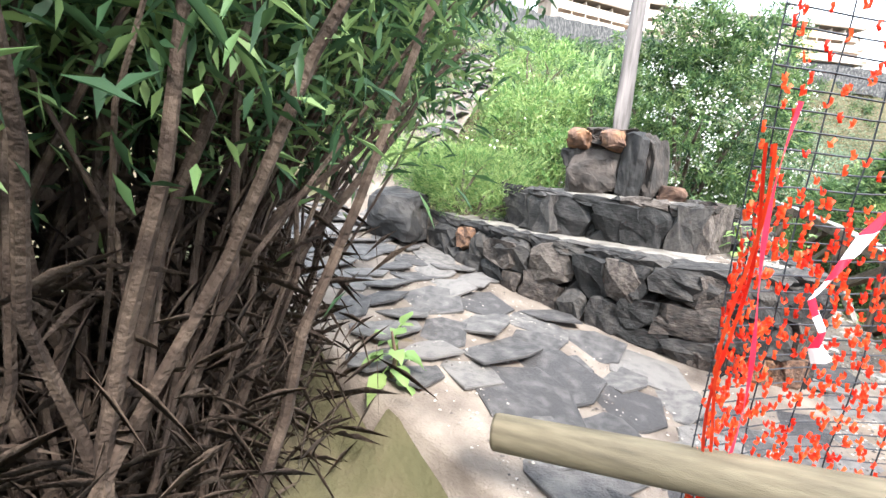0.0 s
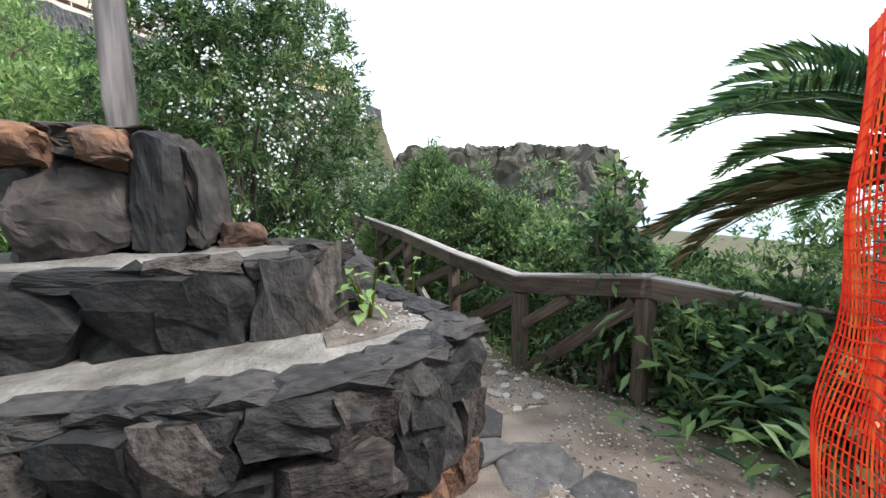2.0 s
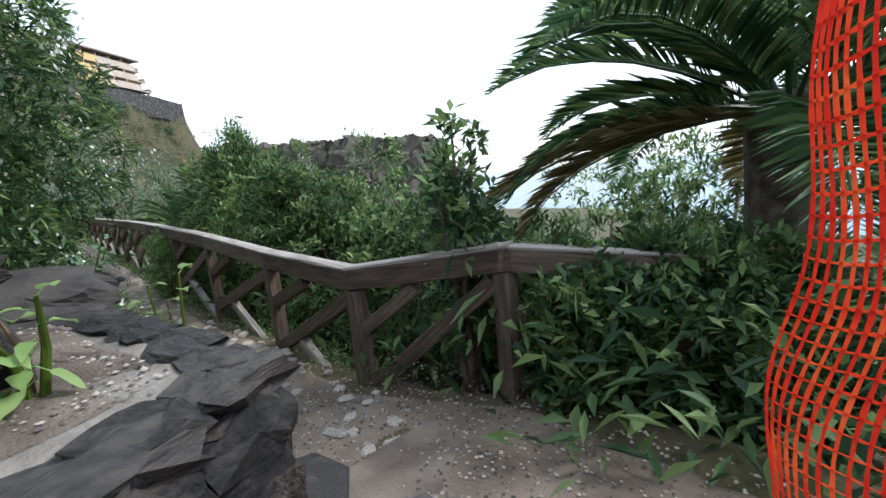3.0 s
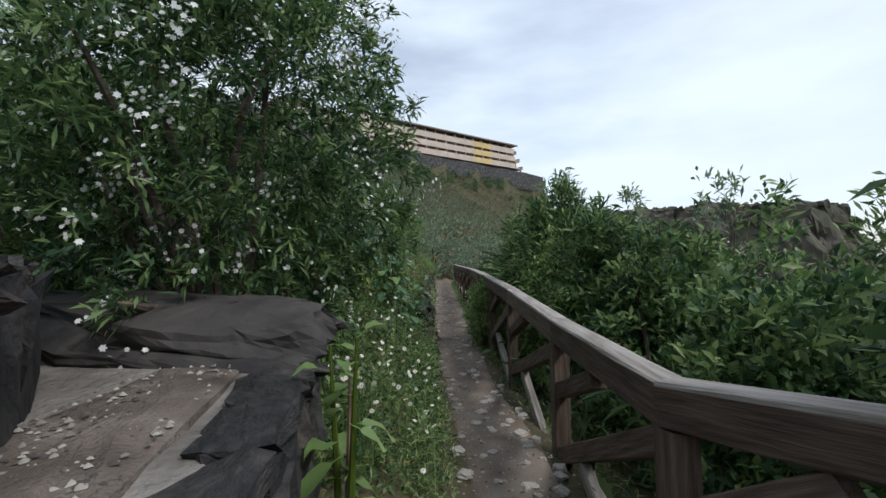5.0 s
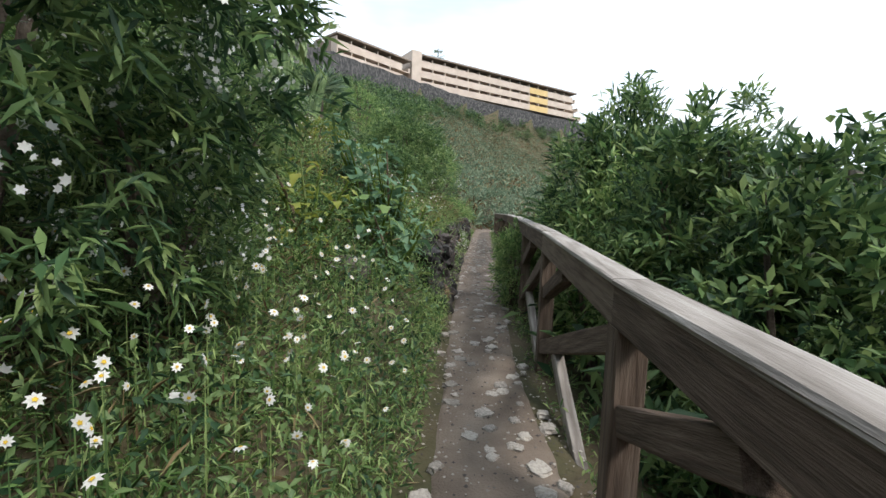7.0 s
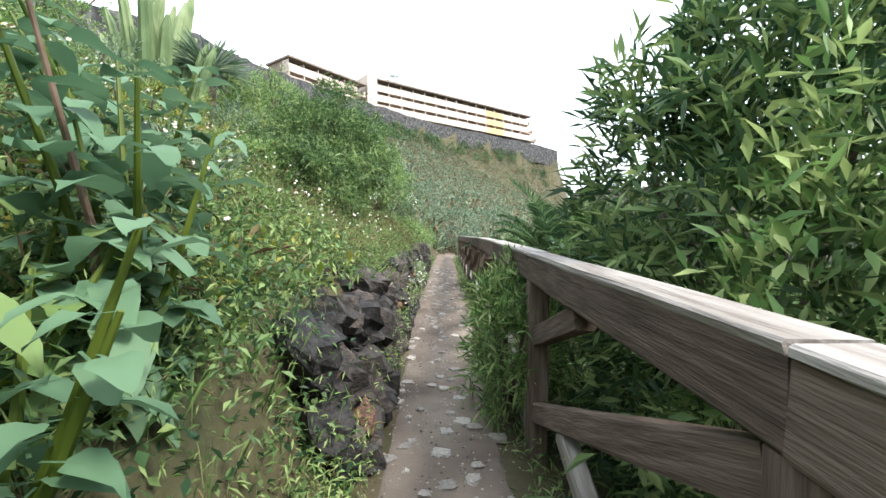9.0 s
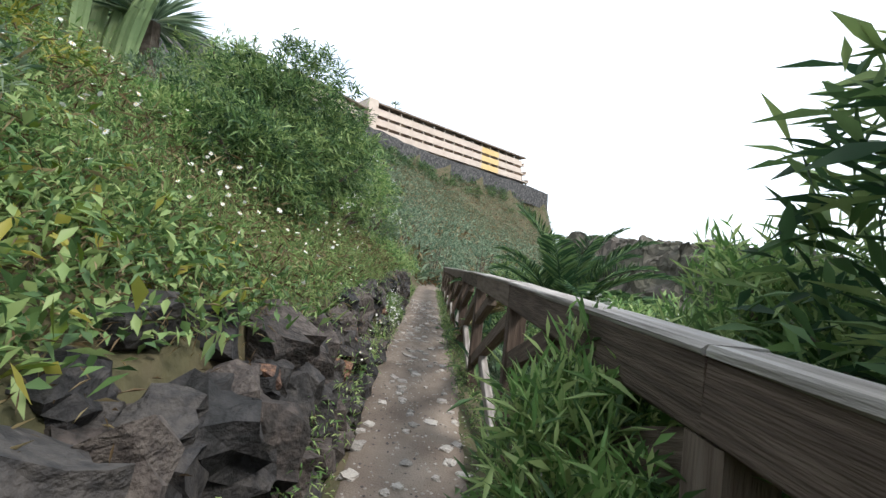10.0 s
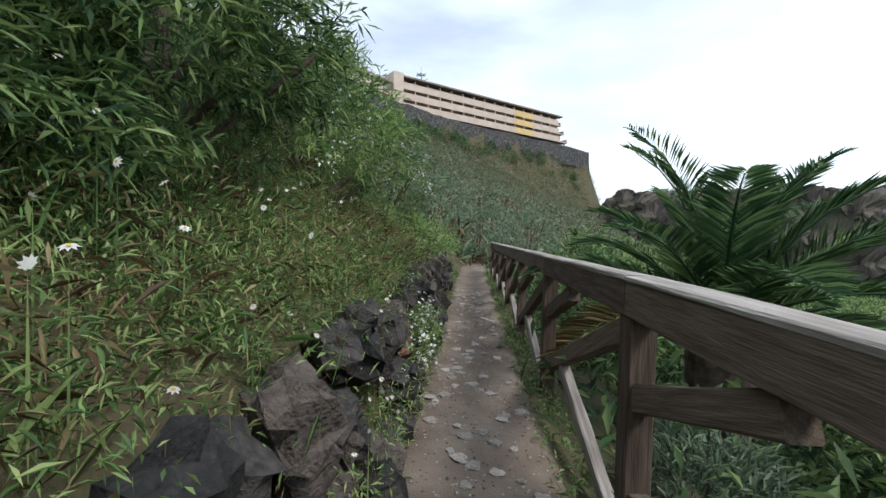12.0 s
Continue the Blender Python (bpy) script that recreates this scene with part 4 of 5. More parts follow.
row("green_shrub", "rounded bright green shrub beyond the fence", [(3.2, 6.4, 0.9, 1.1), (4.4, 8.3, 1.1, 1.2), (3.3, 9.6, 0.8, 0.9), (4.2, 11.2, 0.9, 1.0), (2.6, 7.3, 0.6, 0.9), (3.4, 13.2, 0.9, 0.9), (5.8, 9.8, 1.1, 1.1), (2.2, 13.8, 0.8, 0.9), (2.6, 16.6, 1.0, 1.2), (3.6, 19.5, 1.3, 1.5), (5.4, 12.6, 1.2, 1.1), (7.6, 16.2, 1.6, 1.6), (6.2, 6.0, 1.4, 1.5), (8.0, 10.0, 1.7, 1.6), (5.8, 1.6, 1.4, 1.4), (7.4, 4.0, 1.6, 1.6), (5.2, -2.0, 1.3, 1.6), (4.7, -0.5, 1.1, 1.55), (6.2, -0.8, 1.5, 2.1), (7.2, 1.2, 1.7, 2.3)], L_MID, 0.14, 0.036, 300, 14, 90, (0.4, L_DARK))
row("grey_shrub", "dusty grey-green round bush where the path bends", [(0.55, 24.5, 1.4, 1.3), (-1.6, 26.5, 1.6, 1.3), (2.9, 28.5, 1.8, 1.6)], L_GREY, 0.14, 0.03, 340, 14, 110)
shrub("oleander_bush", (1.75, 4.75, gz(1.75, 4.75)), (0.80, 0.95, 1.52), "tall glossy green bush leaning over the fence", "bush", L_MID, 860, 16, 0.15, 0.025, 14, 0, seed=120, lift=0.25, mixed=(0.65, L_DARK), hollow=0.35)
shrub("oleander_bush", (1.4, 3.95, gz(1.4, 3.95)), (0.42, 0.5, 0.98), "leafy green branches hanging over the fence", "bush", L_MID, 190, 15, 0.12, 0.026, 8, 0, seed=121, lift=0.25, mixed=(0.4, L_BRIGHT))
shrub("oleander_bush", (1.75, 3.2, gz(1.75, 3.2)), (0.55, 0.65, 1.25), "dark glossy bush crowding against the fence", "bush", L_DARK, 420, 16, 0.13, 0.030, 10, 0, seed=129, lift=0.25, mixed=(0.4, L_MID), hollow=0.35)
shrub("spurge_bush", (1.42, 5.75, gz(1.42, 5.75)), (0.50, 0.52, 0.88), "soft green spurge bush with narrow leaf whorls by the fence", "bush", L_BRIGHT, 460, 24, 0.11, 0.013, 14, 0, seed=122, lift=0.5, mixed=(0.5, L_MID))
shrub("spurge_bush", (0.70, 5.5, gz(0.70, 5.5)), (0.24, 0.42, 0.50), "soft green spurge bush growing through the fence", "bush", L_BRIGHT, 170, 22, 0.11, 0.013, 8, 0, seed=123, lift=0.5, mixed=(0.4, L_MID))
shrub("spurge_bush", (1.35, 9.3, gz(1.35, 9.3)), (0.36, 0.4, 0.32), "low grey-green spurge below the fence", "bush", L_GREY, 120, 24, 0.11, 0.014, 6, 0, seed=124, lift=0.6)

shrub("rubber_tree", (1.22, -0.60, gz(1.22, -0.60)), (0.22, 0.22, 0.86), "dark broad-leaved young tree behind the fence", "tree", L_DARK, 110, 9, 0.11, 0.045, 9, 0, seed=126, lift=0.0, mixed=(0.2, L_MID), hollow=0.3)
shrub("tall_plant", (3.3, 2.7, gz(3.3, 2.7)), (0.22, 0.22, 1.75), "slender tall plant standing above the scrub", "plant", L_DARK, 70, 9, 0.14, 0.05, 4, 0, seed=127, lift=0.1, mixed=(0.3, L_MID), hollow=0.2)
shrub("tall_plant", (2.7, 2.0, gz(2.7, 2.0)), (0.3, 0.3, 1.3), "leafy shoots standing above the scrub", "plant", L_MID, 80, 12, 0.11, 0.03, 6, 0, seed=128, lift=0.2, mixed=(0.3, L_BRIGHT), hollow=0.2)
for x, y, top, sd in ((2.55, 2.45, 2.35, 140), (2.15, 3.4, 2.3, 141), (2.9, 1.2, 2.1, 142), (1.95, 2.75, 2.0, 143)):
    h = (top - gz(x, y)) / 2.05
    shrub("tall_plant", (x, y, gz(x, y)), (0.32, 0.32, h), "leafy flowering shoots standing above the scrub", "plant", L_MID, 150, 12, 0.10, 0.024, 7, 5, 0.012, sd, 0.3, mixed=(0.4, L_GREY), hollow=0.3)
shrub("daisy_bush", (-0.30, 10.7, gz(-0.30, 10.7)), (0.22, 0.55, 0.27), "low daisy bush with white flowers at the path edge", "bush", L_MID, 260, 14, 0.05, 0.007, 6, 26, 0.016, 145, 0.6, mixed=(0.4, L_BRIGHT))

# low mounds on the flowery slope
for k, (x, y, r, h, m) in enumerate([(-1.5, 5.6, 0.38, 0.24, L_GREY), (-2.3, 6.5, 0.5, 0.3, L_YELLOW), (-3.3, 7.2, 0.55, 0.36, L_GREY), (-1.9, 7.6, 0.45, 0.3, L_BRIGHT), (-2.9, 9.2, 0.6, 0.42, L_GREY), (-4.2, 7.4, 0.5, 0.4, L_MID), (-3.9, 12.6, 0.9, 0.55, L_YELLOW), (-5.6, 13.2, 1.0, 0.6, L_BRIGHT), (-2.2, 13.0, 0.7, 0.5, L_YELLOW), (-5.0, 16.4, 1.2, 0.7, L_GREY), (-2.0, 17.0, 1.0, 0.7, L_MID), (-7.2, 15.0, 1.2, 0.7, L_MID), (-1.2, 19.5, 0.9, 0.7, L_GREY)]):
    shrub("low_shrub", (x, y, gz(x, y) - 0.06), (r, r, h), "low rounded shrub among the herbs on the slope", "shrub", m, 150, 14, 0.08, 0.014, 5, 0, seed=150 + k, lift=0.5, mixed=(0.3, L_MID), group="low slope shrubs")

# bushes on the bank above the path
shrub("spurge_bush", (-1.5, 9.15, gz(-1.5, 9.15) + 0.02), (0.98, 1.2, 0.86), "big spurge bush with drooping narrow leaves on the bank", "bush", L_MID, 1000, 22, 0.11, 0.014, 16, 0, seed=130, lift=0.0, mixed=(0.5, L_DARK), hollow=0.35)
shrub("spurge_bush", (-1.4, 8.1, gz(-1.4, 8.1) - 0.1), (0.62, 0.75, 0.5), "low spreading spurge with narrow leaf whorls on the bank", "bush", L_MID, 520, 22, 0.10, 0.013, 10, 0, seed=135, lift=0.1, mixed=(0.5, L_DARK), hollow=0.4)
shrub("spurge_bush", (-1.55, 11.6, gz(-1.55, 11.6) - 0.1), (0.95, 1.2, 0.85), "spurge bush with white and yellow flower sprays on the bank", "bush", L_MID, 560, 20, 0.13, 0.015, 14, 70, 0.014, 131, 0.1, mixed=(0.4, L_BRIGHT), hollow=0.4)
shrub("spurge_bush", (-1.35, 14.2, gz(-1.35, 14.2) - 0.1), (0.8, 1.1, 0.9), "grey-green bush on the bank above the path", "bush", L_GREY, 380, 18, 0.13, 0.016, 10, 40, 0.014, 132, 0.1, mixed=(0.4, L_MID), hollow=0.4)
shrub("spurge_bush", (-3.2, 11.2, gz(-3.2, 11.2) - 0.1), (1.1, 1.3, 0.9), "domed yellow-green spurge bush on the slope", "bush", L_BRIGHT, 460, 18, 0.13, 0.016, 10, 0, seed=133, lift=0.4, mixed=(0.5, L_MID), hollow=0.4)
shrub("spurge_bush", (-3.0, 14.5, gz(-3.0, 14.5) - 0.1), (1.3, 1.5, 1.1), "domed pale green spurge bush on the slope", "bush", L_GREY, 420, 18, 0.15, 0.018, 10, 0, seed=134, lift=0.4, mixed=(0.5, L_MID))

broadleaf("tobacco_plant", (-0.60, 3.85, gz(-0.60, 3.85)), 0.98, 130, "tall plant with large blue-green leaves beside the path", L_TOBACCO, 21, 0.17, 7, 0.26)
broadleaf("tobacco_plant", (-0.98, 4.4, gz(-0.98, 4.4)), 0.98, 140, "tall plant with large dark green leaves beside the path", L_TOBACCO, 22, 0.18, 7, 0.34)
broadleaf("tobacco_plant", (-0.66, 3.5, gz(-0.66, 3.5)), 0.6, 110, "leafy dark green plant crowding the path edge", L_MID, 26, 0.15, 7, 0.32)
broadleaf("tobacco_plant", (-0.42, 3.3, gz(-0.42, 3.3)), 0.62, 110, "leafy blue-green plant crowding the path edge", L_TOBACCO, 27, 0.13, 7, 0.26)
broadleaf("shrub_seedling", (-0.95, 2.85, gz(-0.95, 2.85)), 0.62, 60, "young plant with round yellow-green leaves on the bank", L_YELLOW, 23, 0.14, 5, 0.3)
broadleaf("bench_weed", (-0.72, -0.95, 1.12), 0.3, 26, "small bright green weed growing from the bench joints", L_BRIGHT, 24, 0.09, 3, 0.08)
broadleaf("bench_weed", (-0.32, -0.22, gz(-0.32, -0.22)), 1.02, 34, "green weed with soft leaves at the bench corner", L_MID, 25, 0.13, 3, 0.1)


# column cactus and spiky rosette on the slope
def cactus(at, seed):
    g = np.random.default_rng(seed)
    t = base("column_cactus", at, "clump of tall ribbed green column cactus on the slope", "cactus")
    for k in range(15):
        a, r = g.uniform(0, 6.28), g.uniform(0.05, 0.75)
        p = np.array([math.cos(a) * r, math.sin(a) * r, -0.2])
        h, rad = g.uniform(0.7, 2.3), g.uniform(0.06, 0.095)
        bm = bmesh.new()
        rings = []
        for s in range(9):
            u = s / 8
            q = rad * (0.8 + 0.3 * math.sin(u * 3.0)) * (1 if s < 8 else 0.35)
            off = np.array([math.cos(a) * 0.25 * u * u, math.sin(a) * 0.25 * u * u, h * u])
            rings.append([bm.verts.new(Vector(p + off) + Vector((math.cos(w) * q * (1 if i % 2 else 0.72), math.sin(w) * q * (1 if i % 2 else 0.72), 0))) for i, w in enumerate(np.linspace(0, 2 * np.pi, 13)[:-1])])
        for r0, r1 in zip(rings, rings[1:]):
            for i in range(12):
                bm.faces.new((r0[i], r0[(i + 1) % 12], r1[(i + 1) % 12], r1[i]))
        bm.faces.new(rings[-1])
        part("column", bm, M_CACTUS, t)


cactus((-4.3, 9.4, gz(-4.3, 9.4)), 3)
cactus((-5.2, 10.3, gz(-5.2, 10.3)), 6)


def rosette(at, n, L, label, mat, seed, w=0.04):
    g = np.random.default_rng(seed)
    t = base("yucca", at, label, "yucca")
    d = unit(g.normal(size=(n, 3)))
    d[:, 2] = np.abs(d[:, 2]) * 0.9 - 0.15
    v, f = leaf_arrays(np.tile([[0, 0, 0.9]], (n, 1)) + d * 0.08, d, L * g.uniform(0.8, 1.1, n), w, g, 0.1, True)
    put("crown", fast_mesh("crown", v, f, mat), t)
    bm = bmesh.new()
    tube(bm, [(0, 0, -0.2), (0, 0, 0.9)], [0.13, 0.11], 8)
    part("trunk", bm, M_BARK, t)


rosette((-3.7, 9.9, gz(-3.7, 9.9) + 0.2), 260, 0.75, "spiky blue-green yucca head beside the cactus", L_GREY, 5)

# ground cover on the bank and slopes
off_path = lambda x, y: x < path_x(y) - 0.42
no_bench = lambda x, y: off_path(x, y) & ~((x > -3.0) & (x < 0.1) & (y < 0.55)) & (y > -0.45) & ~((y > 4.7) & (x > path_x(y) - 0.68)) & ~((y > 4.6) & (y < 6.3) & (x > -0.9)) & ~((np.abs(x - hill_x(y)) < 0.72))


def wall_x(y):
    return np.interp(y, [p[1] for p in WALL_LINE], [p[0] for p in WALL_LINE])


def hill_x(y):
    return np.interp(y, [-1, 0.5, 2, 4, 6, 8.5, 12, 16], [-4.6, -4.9, -5.3, -5.9, -6.9, -8.2, -11, -15])


g = np.random.default_rng(40)
herbs("bank_herbs", "mixed green herbs covering the bank beside the path", ground_points(g, 6500, -4.5, 0.1, 0.2, 11, no_bench), g, L_MID, 16, 0.28, 0.05, 0.008, 0.13)
herbs("bank_herbs", "bright green feathery herbs on the bank", ground_points(g, 5600, -4.5, 0.1, 0.2, 11, no_bench), g, L_BRIGHT, 18, 0.32, 0.045, 0.005, 0.12)
herbs("bank_herbs", "dark leafy weeds on the bank", ground_points(g, 1900, -2.0, 0.1, 0.2, 5, no_bench), g, L_DARK, 14, 0.30, 0.045, 0.018, 0.13)
herbs("dry_herbs", "dry brown and yellow stalks among the herbs", ground_points(g, 2200, -5, 0.1, 0.2, 14, no_bench), g, L_DRY, 8, 0.34, 0.08, 0.007, 0.12)
herbs("slope_herbs", "green weeds and grass on the hillside", ground_points(g, 7000, -14, -0.3, 12.5, 28, no_bench), g, L_MID, 11, 0.40, 0.12, 0.018, 0.22)
herbs("slope_herbs", "bright weeds on the hillside", ground_points(g, 6500, -14, -0.3, 12.5, 28, no_bench), g, L_BRIGHT, 11, 0.40, 0.12, 0.016, 0.22)
herbs("slope_herbs", "pale green weeds on the upper hillside", ground_points(g, 6500, -16, -3.5, 2, 20, no_bench), g, L_BRIGHT, 11, 0.40, 0.12, 0.016, 0.22)
herbs("slope_herbs", "bright herbs on the slope above the landing", ground_points(g, 5200, -10, -2.2, -1.0, 9, no_bench), g, L_BRIGHT, 12, 0.34, 0.09, 0.012, 0.17)
herbs("tall_grass", "tufts of tall green grass on the hillside", ground_points(g, 4600, -6, -0.3, 0.3, 18, no_bench), g, L_BRIGHT, 10, 0.26, 0.16, 0.005, 0.07, True, category="grass")
herbs("dry_grass", "dry straw-coloured grass on the slope", ground_points(g, 4200, -14, -0.6, -1, 30, no_bench), g, L_DRY, 9, 0.26, 0.16, 0.005, 0.10, True, category="grass")
herbs("bank_herbs", "dense low weeds on top of the stone bank", ground_points(g, 7000, -2.8, -0.35, 4.5, 13.5, no_bench), g, L_MID, 16, 0.20, 0.035, 0.007, 0.11)
herbs("dry_herbs", "reddish dry weeds hanging over the stone bank", ground_points(g, 2400, -1.3, -0.3, 4.5, 15, off_path), g, L_DRY, 12, 0.24, 0.045, 0.004, 0.09)
herbs("bank_herbs", "green herbs round the end of the bench", ground_points(g, 1300, -5.4, -2.7, -0.75, 0.6, lambda x, y: y > -0.5), g, L_BRIGHT, 14, 0.4, 0.08, 0.008, 0.13)
herbs("dry_herbs", "brown and yellow dry weeds on the flowery slope", ground_points(g, 1800, -5, -0.5, 3.5, 13, no_bench), g, L_DRY, 10, 0.4, 0.08, 0.009, 0.14)
herbs("bank_herbs", "creeping green and yellow weeds among the bank stones", ground_points(g, 1500, -1.9, -0.55, 3.5, 6.4, off_path), g, L_MID, 14, 0.16, 0.06, 0.022, 0.12)
herbs("bank_herbs", "yellowing creeping weeds among the bank stones", ground_points(g, 220, -1.9, -0.6, 3.5, 6.4, off_path), g, L_YELLOW, 12, 0.16, 0.07, 0.030, 0.12)
herbs("edge_weeds", "bushy green weeds between the bank and the footpath", ground_points(g, 1500, -0.7, 0.1, 3.2, 11, lambda x, y: (x < path_x(y) - 0.36) & (x > path_x(y) - 0.58)), g, L_BRIGHT, 14, 0.42, 0.045, 0.009, 0.07)
herbs("far_scrub", "low green scrub on the far hillside", ground_points(g, 30000, -28, 56, 22, 178, lambda x, y: (x < path_x(y) + 6) & (x > wall_x(y) + 1)), g, L_GREY, 7, 0.55, 0.6, 0.16, 0.5)
herbs("far_scrub", "dry olive scrub on the far hillside", ground_points(g, 26000, -28, 56, 22, 178, lambda x, y: (x < path_x(y) + 6) & (x > wall_x(y) + 1)), g, L_DRY, 7, 0.45, 0.55, 0.12, 0.5)
herbs("far_bushes", "dark bushes scattered below the retaining wall", np.repeat(ground_points(g, 1500, -26, 44, 45, 176, lambda x, y: (x > wall_x(y) + 1) & (x < wall_x(y) + 9)), 9, 0), g, L_DARK, 12, 2.2, 0.6, 0.22, 0.8)
herbs("valley_scrub", "green scrub covering the slope below the fence", ground_points(g, 9000, 1.0, 22, -6, 60, lambda x, y: x > path_x(y) + 0.75), g, L_DARK, 9, 0.6, 0.22, 0.05, 0.32)
herbs("valley_scrub", "dark leafy scrub covering the slope below the fence", ground_points(g, 7000, 1.0, 16, -6, 30, lambda x, y: x > path_x(y) + 0.75), g, L_DARK, 10, 0.7, 0.18, 0.045, 0.28)
herbs("valley_scrub", "far scrub on the valley floor", ground_points(g, 9000, 8, 80, 5, 110, lambda x, y: x > path_x(y) + 3), g, L_MID, 7, 0.9, 0.7, 0.25, 0.7)
herbs("edge_weeds", "small weeds along the edge of the footpath", ground_points(g, 4200, -0.6, 1.2, -0.2, 20, lambda x, y: (np.abs(x - path_x(y)) > 0.36) & (np.abs(x - path_x(y)) < 0.66)), g, L_MID, 10, 0.15, 0.06, 0.010, 0.06)
daisies("white daisies with yellow centres on the bank", ground_points(g, 330, -1.7, 0.1, 0.3, 2.6, no_bench), g, 0.016, 0.42)
daisies("white daisies on the flowery slope", ground_points(g, 420, -4.0, -0.4, 4.5, 10, no_bench), g, 0.015, 0.42)
daisies("white daisies along the footpath", ground_points(g, 120, -0.45, -0.1, 7.5, 11.5, off_path), g, 0.014, 0.4)
daisies("white daisies on the slope above the landing", ground_points(g, 260, -7, -2.3, -0.6, 7, no_bench), g, 0.026, 0.4)


# ---- the safety netting ----
def netting():
    t = base("safety_fence", (-0.96, -3.53, 0.30), "black mesh fence with torn orange netting and striped tape", "safety fence", rz=41)
    W, H = 1.55, 2.35

    def bend(x, z):
        return (0.05 * math.sin(x * 3.1 + z * 1.2) + 0.03 * noise.noise((x * 2, z * 2, 0))) * min(1.0, max(0.0, x) / 0.6)

    def net(name, xs, zs, r, mat, sub, wob):
        v, f = [], []
        for lines, along in ((xs, 0), (zs, 1)):
            for c in lines:
                n = sub
                for k in range(n + 1):
                    u = k / n
                    x, z = (c, H * u) if along == 0 else (W * u, c)
                    w = noise.noise_vector((x * 4, z * 4, c)) * wob
                    p = Vector((x + w.x, bend(x, z) + w.y * 0.5, z + w.z))
                    e = Vector((r, 0, 0)) if along == 0 else Vector((0, 0, r))
                    v += [p - e, p + Vector((0, -r, 0)), p + e, p + Vector((0, r, 0))]
                    if k:
                        b = len(v) - 4
                        for q in range(4):
                            f.append((b - 4 + q, b - 4 + (q + 1) % 4, b + (q + 1) % 4, b + q))
        return put(name, mesh_of(name, v, f, mat), t)

    net("black_mesh", [0.0, 0.045] + list(np.arange(0.2, W, 0.17)), list(np.arange(0.0, H, 0.048)), 0.0026, M_WIRE, 22, 0.012)
    g = np.random.default_rng(6)
    # torn strands with knots
    v, f = [], []
    for k in range(1700):
        low = g.random() < 0.84
        x, z = g.uniform(0.0, W), (g.uniform(0.3, 1.36) if low else g.uniform(1.3, H))
        if g.random() < 0.09:
            x = abs(g.normal() * 0.06)
        L, a = g.uniform(0.010, 0.026), g.choice([0, 1.57, 0.4, 2.2]) + g.normal() * 0.25
        n = 5
        for q in range(n + 1):
            u = q / n
            px = x + math.cos(a) * L * u + 0.012 * noise.noise((k, u * 3, 0))
            pz = z + math.sin(a) * L * u - 0.02 * math.sin(u * 3.14)
            w = (0.0034 if q in (0, n) else 0.0009) * g.uniform(0.7, 1.2)
            y = bend(px, pz) - 0.012
            nx_, nz_ = -math.sin(a) * w, math.cos(a) * w
            v += [(px - nx_, y - 0.004, pz - nz_), (px + nx_, y + 0.004, pz + nz_)]
            if q:
                b = len(v) - 2
                f.append((b - 2, b - 1, b + 1, b))
    tagged(put("orange_netting", mesh_of("orange_netting", v, f, M_ORANGE), t, "torn bright orange plastic netting"), kind="stuff")
    # bunched edge of netting
    v, f = [], []
    for s in range(2):
        ph = s * 1.3
        for q in range(41):
            u = q / 40
            z = 0.35 + 1.15 * u
            px = 0.01 + 0.025 * math.sin(9 * u + ph) + 0.008 * s
            w = 0.0005 + 0.0012 * max(0, math.sin(70 * u + ph)) ** 4
            y = bend(px, z) - 0.02 - 0.01 * math.cos(ph)
            v += [(px - w, y, z), (px + w, y - 0.01, z)]
            if q:
                b = len(v) - 2
                f.append((b - 2, b - 1, b + 1, b))
    put("netting_edge", mesh_of("netting_edge", v, f, M_ORANGE), t, "bunched edge of orange netting")
    # second layer of finer orange netting at the far end
    v, f = [], []
    for lines, along in ((np.arange(1.5, 1.95, 0.026), 0), (np.arange(0.0, 1.9, 0.045), 1)):
        for c in lines:
            n = 30
            for k in range(n + 1):
                u = k / n
                x, z = (c, 1.95 * u) if along == 0 else (1.5 + 0.45 * u, c)
                sag = 0.06 * noise.noise((x * 3, z * 2, 5))
                p = (x + 0.04 * math.sin(z * 3) + sag, bend(x, z) * 0.5 - 0.06 + sag * 0.5, z + 0.03 * math.sin(x * 9))
                w = 0.0028 + (0.0025 if k % 3 == 0 else 0)
                e = (w, 0, 0) if along == 0 else (0, 0, w)
                v += [(p[0] - e[0], p[1], p[2] - e[2]), (p[0] + e[0], p[1] + 0.004, p[2] + e[2])]
                if k:
                    b = len(v) - 2
                    f.append((b - 2, b - 1, b + 1, b))
    put("far_netting", mesh_of("far_netting", v, f, M_ORANGE), t, "sagging red-orange plastic netting")
    # striped tape
    pts = [(0.42, 1.36), (0.38, 1.29), (0.34, 1.22), (0.29, 1.16), (0.24, 1.11), (0.27, 1.06), (0.31, 1.01), (0.30, 0.96), (0.34, 0.91)]
    for i, (a, b) in enumerate(zip(pts, pts[1:])):
        v = []
        for (x, z), tw in ((a, i), (b, i + 1)):
            w = 0.016 + 0.006 * math.sin(tw * 1.7)
            v += [(x - w, -0.05 + bend(x, z) + 0.012 * math.sin(tw), z - 0.01), (x, -0.062 + bend(x, z), z), (x + w, -0.05 + bend(x, z) - 0.012 * math.sin(tw), z + 0.01)]
        put("tape", mesh_of("tape", v, [(0, 1, 4, 3), (1, 2, 5, 4)], M_TAPERED if i % 2 == 0 else M_TAPEWHITE, True), t, "red stripe of barrier tape" if i % 2 == 0 else "white stripe of barrier tape")
    v, f = [], []
